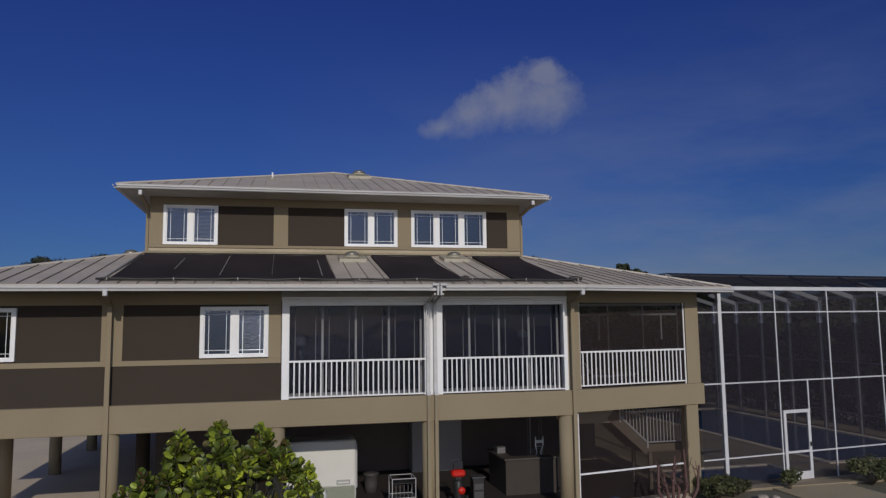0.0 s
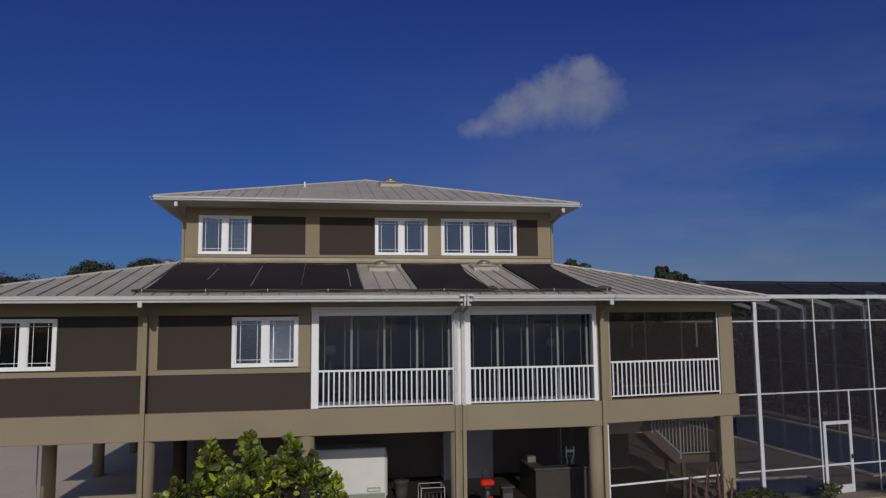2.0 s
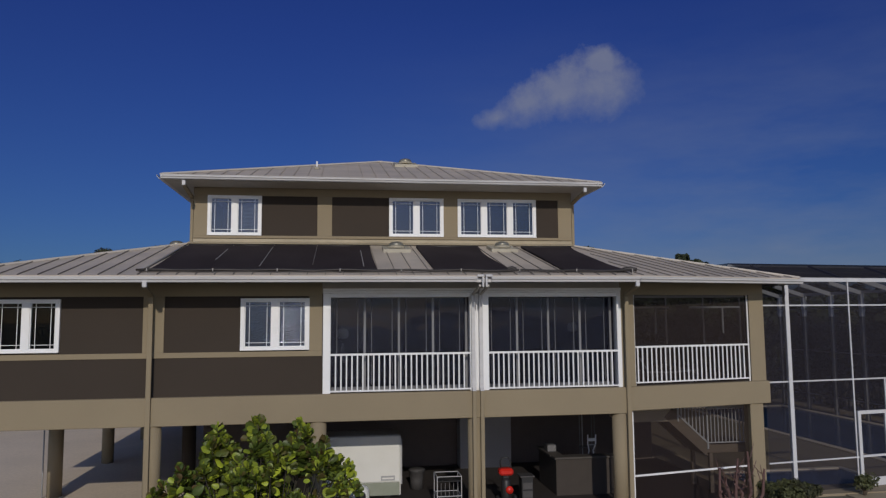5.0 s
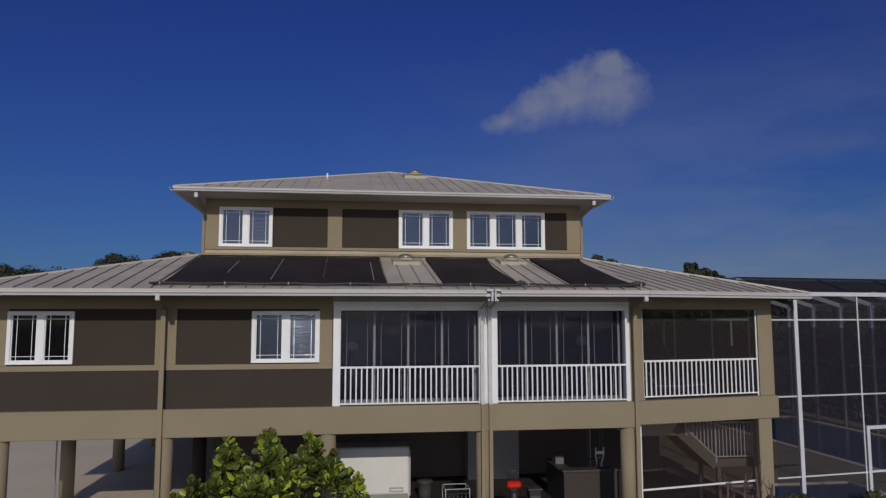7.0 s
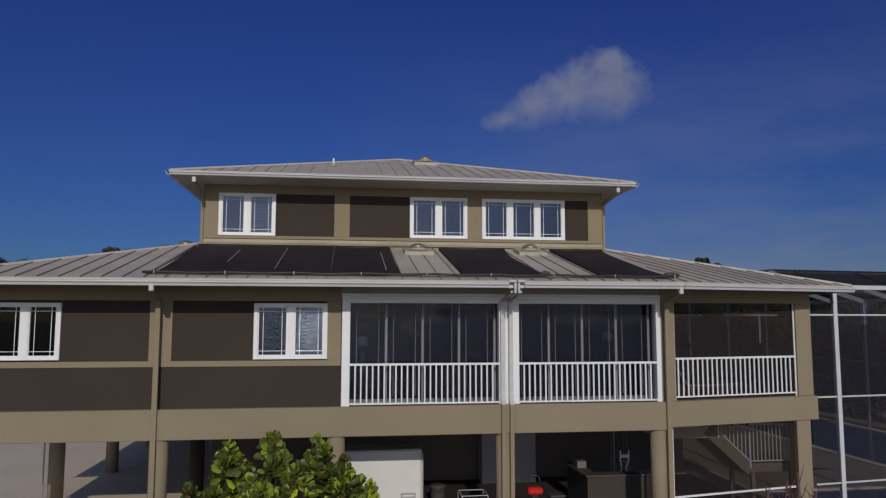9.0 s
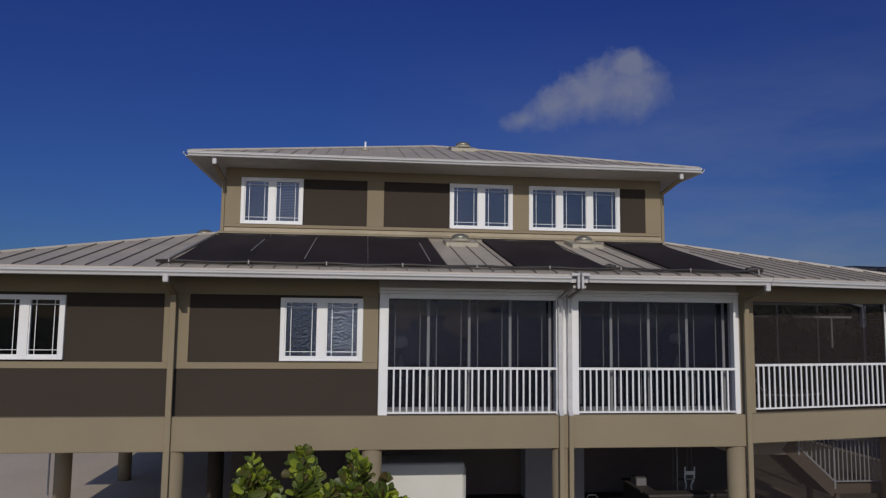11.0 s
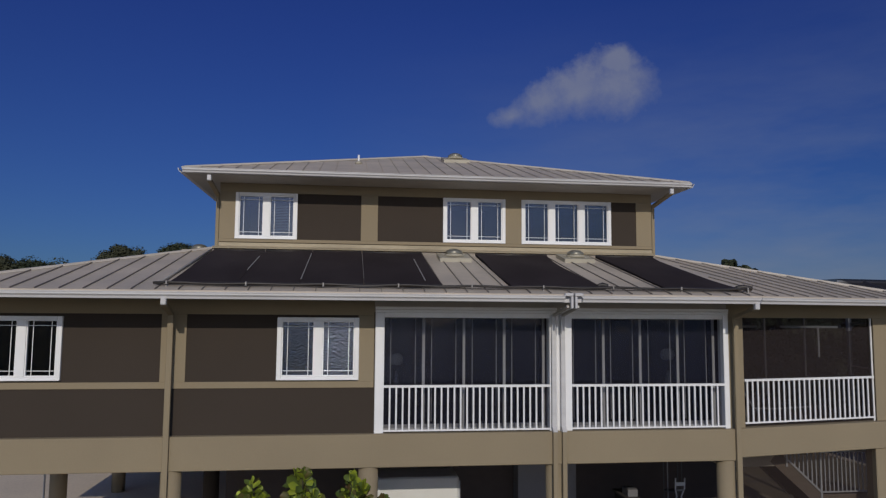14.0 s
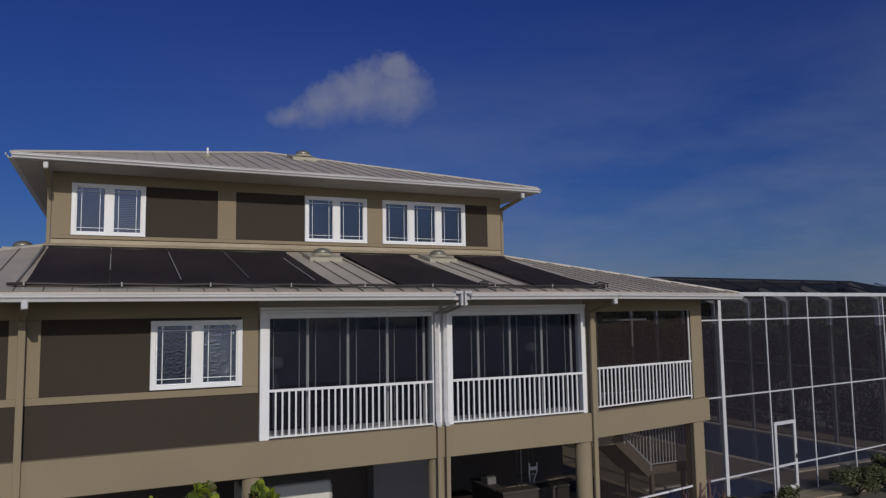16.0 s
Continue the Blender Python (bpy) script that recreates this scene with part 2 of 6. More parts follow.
SAND = material("sandy path", (0.42, 0.34, 0.22), 0.95, second=(0.36, 0.30, 0.21), scale=1.2, grain=30, bump=0.4)
CHESTLOW = material("grey-green enamel", (0.30, 0.32, 0.26), 0.5, second=(0.22, 0.25, 0.18), scale=2)
SEAM_U = material("upper roof seam", (0.57, 0.49, 0.40), 0.6, second=(0.33, 0.30, 0.27), vary=0.05)
GREYWALL = material("grey painted wall", (0.36, 0.35, 0.37), 0.85, second=(0.33, 0.32, 0.33), scale=1)
# Far frames: shade is put into this darker aluminium colour.
FARALU = material("shaded aluminium", (0.26, 0.255, 0.255), 0.5, grain_amount=0.05)
COUNTER = material("brown stucco counter", (0.058, 0.047, 0.040), 0.85, second=(0.045, 0.037, 0.032), bump=0.3)
COUNTERTOP = material("stone counter top", (0.075, 0.066, 0.060), 0.6, second=(0.052, 0.046, 0.042), scale=8)
WOOD = material("weathered stair timber", (0.30, 0.235, 0.18), 0.8, second=(0.22, 0.17, 0.13), scale=3, stretch=(1, 6, 6))
CHEST = material("white enamel", (0.80, 0.79, 0.75), 0.35, second=(0.70, 0.69, 0.64), scale=1.0, amount=0.6, grain_amount=0.03, bump=0.03)
DARKMETAL = material("dark metal", (0.035, 0.035, 0.037), 0.45, 0.3)
GREYPLASTIC = material("grey plastic", (0.07, 0.066, 0.066), 0.55)
DIMWIRE = material("dull wire", (0.16, 0.155, 0.16), 0.6)
RED = material("red moulded plastic", (0.65, 0.025, 0.015), 0.35, grain_amount=0.04, bump=0.03)
CHROME = material("chrome", (0.75, 0.75, 0.76), 0.2, 1.0, grain_amount=0.02, bump=0)
BARK = material("bark", (0.15, 0.115, 0.085), 0.9, second=(0.09, 0.07, 0.05), scale=6, bump=0.6)
DARKBARK = material("shaded bark", (0.045, 0.040, 0.030), 0.9, second=(0.03, 0.027, 0.02), scale=6, bump=0.4)
REDBARK = material("reddish bark", (0.13, 0.07, 0.062), 0.85, second=(0.09, 0.05, 0.045), scale=6, bump=0.5)
SHINGLE = material("brown shingles", (0.140, 0.098, 0.078), 0.9, second=(0.105, 0.076, 0.062), scale=0.7, amount=0.9, grain=9, grain_amount=0.2, bump=0.4)
ROCK = material("pale rock", (0.42, 0.37, 0.31), 0.9, second=(0.27, 0.23, 0.19), scale=5, bump=0.6)
BLUEGLAZE = material("blue glaze", (0.10, 0.17, 0.42), 0.15, second=(0.5, 0.55, 0.65), scale=9)


def leaf_material(name, colour, second, vary=0.3, rough=0.5, translucent=0.25):
    m = material(name, colour, rough, second=second, scale=1.5, amount=1.0, grain=15, grain_amount=0.15, bump=0.1, vary=vary, island=True)
    n, l = m.node_tree.nodes, m.node_tree.links
    bsdf, out = n["Principled BSDF"], n["Material Output"]
    t, mx = n.new("ShaderNodeBsdfTranslucent"), n.new("ShaderNodeMixShader")
    src = bsdf.inputs["Base Color"].links[0].from_socket
    l.new(src, t.inputs[0])
    mx.inputs[0].default_value = translucent
    l.new(bsdf.outputs[0], mx.inputs[1]), l.new(t.outputs[0], mx.inputs[2]), l.new(mx.outputs[0], out.inputs[0])
    return m


LEAF = leaf_material("sea grape leaf", (0.33, 0.385, 0.036), (0.095, 0.150, 0.026), 0.85, 0.45)
LEAF_DEEP = leaf_material("shaded sea grape leaf", (0.135, 0.180, 0.034), (0.055, 0.090, 0.022), 0.5, 0.45)
LEAF_OLD = leaf_material("old sea grape leaf", (0.10, 0.13, 0.03), (0.14, 0.08, 0.035), 0.3, 0.45)
FOLIAGE = leaf_material("dark foliage", (0.062, 0.074, 0.036), (0.046, 0.060, 0.030), 0.10, 0.8)
# Near-black leaves: the thicket's deep shade is put into their colour.
UNDERGROWTH = leaf_material("shade-dark undergrowth", (0.024, 0.025, 0.023), (0.021, 0.023, 0.021), 0.04, 0.9)
SHRUB = leaf_material("olive shrub leaf", (0.115, 0.122, 0.048), (0.078, 0.090, 0.038), 0.35, 0.6)
FOLIAGE_B = leaf_material("olive foliage", (0.078, 0.080, 0.040), (0.054, 0.060, 0.030), 0.12, 0.8)
HEDGE = leaf_material("hedge leaf", (0.052, 0.058, 0.026), (0.070, 0.056, 0.028), 0.5, 0.5)
HEDGE_PALE = leaf_material("pale hedge leaf", (0.150, 0.165, 0.052), (0.19, 0.135, 0.055), 0.6, 0.5)
BLOSSOM = leaf_material("faded blossom", (0.48, 0.30, 0.16), (0.34, 0.24, 0.10), 0.4, 0.6)
PALM = leaf_material("palm frond", (0.20, 0.21, 0.05), (0.26, 0.18, 0.06), 0.3, 0.45)


# ---- building blocks ----
def world_of(o):
    return (world_of(o.parent) @ o.matrix_parent_inverse if o.parent else Matrix()) @ o.matrix_basis


def empty(name, x, y, z, label, category, group="", kind=""):
    e = new(name)
    e.empty_display_size = 0.3
    e.matrix_basis = pose(x, y, z)
    return tagged(e, label, category, group, kind)


def part(name, bm, mat, parent=None, label="", smooth=False, mesh=None):
    """One mesh object, built in world metres, under a thing or a part."""
    if mesh is None:
        mesh = bpy.data.meshes.new(name)
        bm.normal_update()
        bm.to_mesh(mesh)
        bm.free()
        mesh.materials.append(mat)
        if smooth:
            for p in mesh.polygons:
                p.use_smooth = True
    ob = new(name, mesh)
    if parent:
        ob.parent = parent
        ob.matrix_parent_inverse = world_of(parent).inverted()
    return tagged(ob, label)


def box(bm, x0, x1, y0, y1, z0, z1, bevel=0.0):
    v = [bm.verts.new((x, y, z)) for x in (x0, x1) for y in (y0, y1) for z in (z0, z1)]
    f = [bm.faces.new([v[i] for i in q]) for q in ((0, 1, 3, 2), (4, 6, 7, 5), (0, 4, 5, 1), (2, 3, 7, 6), (0, 2, 6, 4), (1, 5, 7, 3))]
    if bevel:
        bmesh.ops.bevel(bm, geom=list({e for q in f for e in q.edges}), offset=bevel, segments=1, affect="EDGES")
    return bm


def boxes(*rows, bevel=0.0):
    bm = bmesh.new()
    for r in rows:
        box(bm, *r, bevel=bevel)
    return bm


def bar(bm, p, q, w, h=None):
    """A straight bar of w by h between two points."""
    p, q = Vector(p), Vector(q)
    d = (q - p).normalized()
    side = d.cross(Vector((0, 0, 1)))
    side = side.normalized() if side.length > 1e-4 else Vector((1, 0, 0))
    up = side.cross(d).normalized()
    a, b = side * w / 2, up * (h or w) / 2
    v = [bm.verts.new(e + s * a + t * b) for e in (p, q) for s, t in ((-1, -1), (1, -1), (1, 1), (-1, 1))]
    for f in ((3, 2, 1, 0), (4, 5, 6, 7), (0, 1, 5, 4), (1, 2, 6, 5), (2, 3, 7, 6), (3, 0, 4, 7)):
        bm.faces.new([v[i] for i in f])
    return bm


def tube(bm, points, radii, sides=10):
    """A round tube through points, with its own radius at each."""
    rings = []
    for i, p in enumerate(points):
        p = Vector(p)
        d = (Vector(points[min(i + 1, len(points) - 1)]) - Vector(points[max(i - 1, 0)])).normalized()
        a = d.cross(Vector((0.31, 0.95, 0.05))).normalized()
        b = d.cross(a)
        r = radii[i] if isinstance(radii, (list, tuple)) else radii
        rings.append([bm.verts.new(p + r * (math.cos(k * math.tau / sides) * a + math.sin(k * math.tau / sides) * b)) for k in range(sides)])
    for u, v in zip(rings, rings[1:]):
        for k in range(sides):
            bm.faces.new((u[k], u[(k + 1) % sides], v[(k + 1) % sides], v[k]))
    bm.faces.new(rings[0][::-1]), bm.faces.new(rings[-1])
    return bm


def lathe(bm, x, y, z, profile, sides=20):
    """A turned body: profile rows of radius and height."""
    rings = [[bm.verts.new((x + r * math.cos(k * math.tau / sides), y + r * math.sin(k * math.tau / sides), z + h)) for k in range(sides)] for r, h in profile]
    for u, v in zip(rings, rings[1:]):
        for k in range(sides):
            bm.faces.new((u[k], u[(k + 1) % sides], v[(k + 1) % sides], v[k]))
    bm.faces.new(rings[0][::-1]), bm.faces.new(rings[-1])
    return bm


def quad(bm, *corners):
    bm.faces.new([bm.verts.new(c) for c in corners])
    return bm


def slab(bm, corners, thick):
    """A plate of even thickness below four or three corners."""
    top = [bm.verts.new(c) for c in corners]
    low = [bm.verts.new(Vector(c) - Vector((0, 0, thick))) for c in corners]
    bm.faces.new(top), bm.faces.new(low[::-1])
    n = len(top)
    for i in range(n):
        bm.faces.new((top[i], low[i], low[(i + 1) % n], top[(i + 1) % n]))
    return bm


def pierced(bm, x0, x1, z0, z1, y0, y1, holes):
    """A wall in one piece with openings through it: holes are rows of x0, x1, z0, z1."""
    xs = sorted({x0, x1, *[v for h in holes for v in h[:2]]})
    zs = sorted({z0, z1, *[v for h in holes for v in h[2:]]})
    grid, faces = {}, []

    def at(x, z):
        if (x, z) not in grid:
            grid[x, z] = bm.verts.new((x, y0, z))
        return grid[x, z]

    for a, b in zip(xs, xs[1:]):
        for c, d in zip(zs, zs[1:]):
            if not any(h[0] <= a and h[1] >= b and h[2] <= c and h[3] >= d for h in holes):
                faces.append(bm.faces.new((at(a, c), at(b, c), at(b, d), at(a, d))))
    made = bmesh.ops.extrude_face_region(bm, geom=faces, use_keep_orig=True)
    bmesh.ops.translate(bm, vec=(0, y1 - y0, 0), verts=[v for v in made["geom"] if isinstance(v, bmesh.types.BMVert)])
    bmesh.ops.recalc_face_normals(bm, faces=bm.faces)
    return bm


BEND, STRETCH, LEAN_BAY = 7.8, 1.138, 0.187       # the last bay of the front stands at an angle


def bay_point(x, y):
    if x <= BEND:
        return Vector((x, y))
    u = (x - BEND) * STRETCH
    return Vector((BEND + u, y + LEAN_BAY * u))


def bay(bm):
    """Turns what lies beyond the bend into the angled last bay."""
    for v in bm.verts:
        v.co.x, v.co.y = bay_point(v.co.x, v.co.y)
    return bm


# ---- ground ----
G = -0.18
bm = bmesh.new()
quad(bm, (-900, -16, G - 0.06), (900, -16, G - 0.06), (900, 1200, G - 0.06), (-900, 1200, G - 0.06))
tagged(part("ground", bm, LAWN), "flat sandy lawn round the raised house", "ground", kind="structure")
tagged(part("seawall", boxes((-300, 300, -16.4, -16.0, -3.0, G + 0.05), bevel=0.03), CONCRETE), "concrete seawall along the lawn's far edge", "wall", kind="structure")
bm = quad(bmesh.new(), (-900, -1200, -1.5), (900, -1200, -1.5), (900, -16.2, -1.5), (-900, -16.2, -1.5))
tagged(part("water", bm, BAY), "wind-ruffled blue bay behind the lawn", "water", kind="structure")
paving = tagged(part("pavement", boxes((-17.0, 11.6, 17.6, 46.0, G - 0.3, G)), CONCRETE), "pale concrete parking apron under and beside the house", "pavement", kind="structure")

# ---- the house ----
WX0, WX1, WY = -8.03, 11.85, 18.42
house = empty("house", 2.0, 27.0, G, "raised two-storey house, tan and dark brown stucco, metal roof", "house")
BACK = 38.0

# lower storey: dark walls with openings, tan bands and pilasters laid proud
W1, W2 = (-7.53, -6.07, 4.09, 5.345), (-1.90, -0.28, 4.08, 5.35)
D1, D2, D3 = (0.07, 3.92, 3.0, 5.44), (4.02, 7.80, 3.0, 5.44), (8.155, 11.43, 3.0, 5.40)
bm = pierced(bmesh.new(), WX0, WX1, 3.0, 5.74, WY + 0.03, WY + 0.23, [W1, W2, D1, D2, D3])
part("wall", bay(bm), BROWN, house, "dark brown stucco wall")
part("wall", boxes((WX0, WX0 + 0.2, WY + 0.23, BACK, 3.0, 5.74)), BROWN, house, "dark brown stucco wall")
part("wall", boxes((WX0, 8.2, BACK, BACK + 0.2, 3.0, 5.74)), BROWN, house, "dark brown stucco wall")
part("wall", boxes((8.0, 8.2, WY + 0.36, BACK, 3.0, 5.74)), BROWN, house, "dark brown stucco wall")


def trim(x0, x1, z0, z1, y=WY, out=0.0, mat=None, name="trim"):
    bm = boxes((x0, x1, y - out, y + 0.034, z0, z1), bevel=0.006)
    part(name, bay(bm) if y == WY else bm, mat or TAN, house)


trim(WX0 - 0.015, 0.05, 3.92, 4.05)                    # sill band
trim(WX0 - 0.015, W1[0], 4.05, 5.40, name="pilaster")
trim(-4.19, -3.70, 4.05, 5.40, name="pilaster")
trim(W2[1], 0.05, 4.05, 5.40, name="pilaster")
trim(WX0 - 0.015, 0.05, 5.40, 5.73, name="frieze")
trim(7.80, 8.155, 3.0, 5.40, out=0.02, name="pilaster")
trim(11.43, WX1 + 0.015, 3.0, 5.40, name="pilaster")
trim(7.80, WX1 + 0.015, 5.40, 5.73, name="frieze")
trim(0.05, 7.80, 5.46, 5.73, mat=SOFFIT, name="frieze")
part("corner_return", boxes((WX0 - 0.015, WX0 + 0.01, WY + 0.035, WY + 0.5, 3.0, 5.73)), TAN, house)

# the floor beam round the first floor, with its slab
part("beam", boxes((-8.02, 7.90, 18.28, 18.62, 2.335, 3.0), bevel=0.012), TAN, house, "broad tan stucco floor beam")
part("beam", bay(boxes((7.901, 11.88, 18.28, 18.62, 2.39, 3.0), bevel=0.012)), TAN, house, "broad tan stucco floor beam")
part("beam", boxes((-8.02, -7.70, 18.63, BACK, 2.34, 3.0), bevel=0.012), TAN, house)
part("beam", bay(boxes((11.55, 11.88, 18.63, BACK, 2.34, 3.0), bevel=0.012)), TAN, house)
# Unseen ledge, added to cast the notch in the house's ground shadow.
part("side_gallery", boxes((-8.79, -8.03, 20.9, BACK, 2.34, 2.52), bevel=0.01), TAN, house, "unseen tan ledge that casts the notch in the house's shadow")
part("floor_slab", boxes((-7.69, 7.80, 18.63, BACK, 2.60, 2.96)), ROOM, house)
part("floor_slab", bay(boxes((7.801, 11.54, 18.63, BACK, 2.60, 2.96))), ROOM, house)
for y in (22.8, 27.6, 32.6):
    part("cross_beam", boxes((-7.69, 11.54, y - 0.16, y + 0.16, 2.36, 2.60)), ROOM, house)

# round piers
for y in (18.50, 22.8, 27.6, 32.6, 37.6):
    for x in (-7.60, -3.91, -0.03, 3.90, 7.73):
        if y == 22.8 and x > -3.5:
            continue
        # One second-row column is brown instead of tan: its shade is put into the colour.
        part("column", tube(bmesh.new(), [(x, y, G), (x, y, 2.345)], 0.20, 20), BROWN if y == 22.8 and -5 < x < 0 else TAN, house, smooth=True)
part("column", bay(boxes((11.29, 11.68, 18.33, 18.70, G, 2.40), bevel=0.02)), TAN, house)

part("conduit", tube(bmesh.new(), [(-7.86, 22.62, G), (-7.86, 22.62, 2.34)], 0.022, 8), GREYBAR, house, "thin pale conduit", smooth=True)

# upper storey
UX0, UX1, UY, UBACK = -4.02, 7.93, 22.63, 33.6
UW0 = -3.90
U1, U2, U3 = (-3.485, -1.92, 7.37, 8.60), (2.02, 3.71, 7.37, 8.60), (4.20, 6.73, 7.37, 8.60)
part("wall", pierced(bmesh.new(), UW0, UX1, 6.6, 8.92, UY + 0.03, UY + 0.23, [U1, U2, U3]), BROWN, house, "dark brown stucco wall")
part("wall", boxes((UW0, UW0 + 0.2, UY + 0.23, UBACK, 6.0, 8.92)), TAN, house)
part("wall", boxes((UX1 - 0.2, UX1, UY + 0.23, UBACK, 6.0, 8.92)), TAN, house)
part("wall", boxes((UX0, UX1, UBACK, UBACK + 0.2, 6.0, 8.92)), TAN, house)
for a, b in ((UW0 - 0.012, U1[0]), (-0.22, 0.23), (3.71, 4.20), (7.49, UX1 + 0.012)):
    trim(a, b, 7.37, 8.60, y=UY, name="pilaster")
trim(UW0 - 0.012, UX1 + 0.012, 8.60, 8.91, y=UY, name="frieze")
trim(UW0 - 0.012, UX1 + 0.012, 7.285, 7.37, y=UY, out=0.015)
trim(UW0 - 0.012, UX1 + 0.012, 7.10, 7.27, y=UY, mat=FLASH)
part("corner_return", boxes((UW0 - 0.012, UW0 + 0.01, UY + 0.035, UY + 0.6, 7.03, 8.91)), TAN, house)
part("flashing", slab(bmesh.new(), [(UX0 - 0.03, UY - 0.17, 7.115), (UX1 + 0.03, UY - 0.17, 7.115), (UX1 + 0.03, UY - 0.002, 7.175), (UX0 - 0.03, UY - 0.002, 7.175)], 0.012), FLASH, house, "metal flashing in a sunlit pale colour")

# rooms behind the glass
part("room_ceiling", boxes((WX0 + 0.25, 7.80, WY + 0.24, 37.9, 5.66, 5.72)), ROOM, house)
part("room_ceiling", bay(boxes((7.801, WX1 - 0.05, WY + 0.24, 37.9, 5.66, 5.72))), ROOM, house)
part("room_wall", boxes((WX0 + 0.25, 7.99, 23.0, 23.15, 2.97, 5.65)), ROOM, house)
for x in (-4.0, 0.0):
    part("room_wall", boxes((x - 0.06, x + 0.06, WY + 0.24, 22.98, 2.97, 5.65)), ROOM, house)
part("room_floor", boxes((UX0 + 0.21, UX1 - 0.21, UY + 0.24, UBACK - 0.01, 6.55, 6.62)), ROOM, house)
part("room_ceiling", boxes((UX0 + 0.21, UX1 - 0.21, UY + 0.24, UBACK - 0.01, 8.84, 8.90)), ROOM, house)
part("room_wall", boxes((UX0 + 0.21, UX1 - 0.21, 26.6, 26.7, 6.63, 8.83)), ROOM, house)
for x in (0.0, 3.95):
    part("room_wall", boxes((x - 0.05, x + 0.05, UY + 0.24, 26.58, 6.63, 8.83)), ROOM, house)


def window(hole, y, lights, glass, swung=(), rippled=(), blind=()):
    """A white casement window: outer frame, mullions, and in each light a pane with prairie bars; swung: how far each pane is out of true, in degrees."""
    x0, x1, z0, z1 = hole
    f, yo, yi = 0.075, y - 0.03, y + 0.10
    bm = boxes((x0 - 0.02, x0 + f, yo, yi, z0, z1), (x1 - f, x1 + 0.02, yo, yi, z0, z1), (x0 + f, x1 - f, yo, yi, z1 - f, z1), (x0 + f, x1 - f, yo, yi, z0, z0 + f), bevel=0.008)
    frame_ob = part("window", bm, WHITE, house, "white framed casement window with prairie bars")
    part("sill", boxes((x0 - 0.02, x1 + 0.02, yo - 0.02, yo - 0.002, z0, z0 + 0.025), bevel=0.005), WHITE, frame_ob)
    m = 0.17
    wide = (x1 - x0 - 2 * f - (lights - 1) * m) / lights
    for i in range(lights):
        a = x0 + f + i * (wide + m)
        b = a + wide
        if i:
            part("mullion", boxes((a - m, a, yo + 0.008, yi, z0 + f, z1 - f), bevel=0.006), WHITE, frame_ob)
        s = 0.022
        part("sash", boxes((a, a + s, yo + 0.03, yi, z0 + f, z1 - f), (b - s, b, yo + 0.03, yi, z0 + f, z1 - f), (a + s, b - s, yo + 0.03, yi, z0 + f, z0 + f + s), (a + s, b - s, yo + 0.03, yi, z1 - f - s, z1 - f)), WHITE, frame_ob)
        turn = math.tan(radians(swung[i] if swung else 0.0)) * wide / 2
        pane = part("pane", quad(bmesh.new(), (a, yo + 0.080 + turn, z0 + f), (b, yo + 0.080 - turn, z0 + f), (b, yo + 0.080 - turn, z1 - f), (a, yo + 0.080 + turn, z1 - f)), GLASS_W if i in rippled else glass, frame_ob, "tinted glass reflecting the sky")
        if i in blind:
            bm = bmesh.new()
            for k in range(int((z1 - z0 - 2 * f) / 0.042)):
                z = z0 + f + 0.02 + k * 0.042
                slab(bm, [(a + 0.01, yi + 0.01, z), (b - 0.01, yi + 0.01, z), (b - 0.01, yi + 0.04, z + 0.022), (a + 0.01, yi + 0.04, z + 0.022)], 0.003)
            part("blind", bm, GREYBAR, frame_ob, "pale slatted blind, half open")
        for x in (a + 0.115, b - 0.115):
            part("glazing_bar", boxes((x - 0.0065, x + 0.0065, yo + 0.052, yo + 0.062, z0 + f + s, z1 - f - s)), ALU, frame_ob)
        for z in (z0 + f + 0.11, z1 - f - 0.11):
            part("glazing_bar", boxes((a + s, b - s, yo + 0.054, yo + 0.060, z - 0.0065, z + 0.0065)), ALU, frame_ob)


window(W1, WY, 2, GLASS_DULL)
window(W2, WY, 2, GLASS_P, swung=(1.6, 0.0), rippled=(1,))
window(U1, UY, 2, GLASS, blind=(1,))
window(U2, UY, 2, GLASS)
window(U3, UY, 3, GLASS)


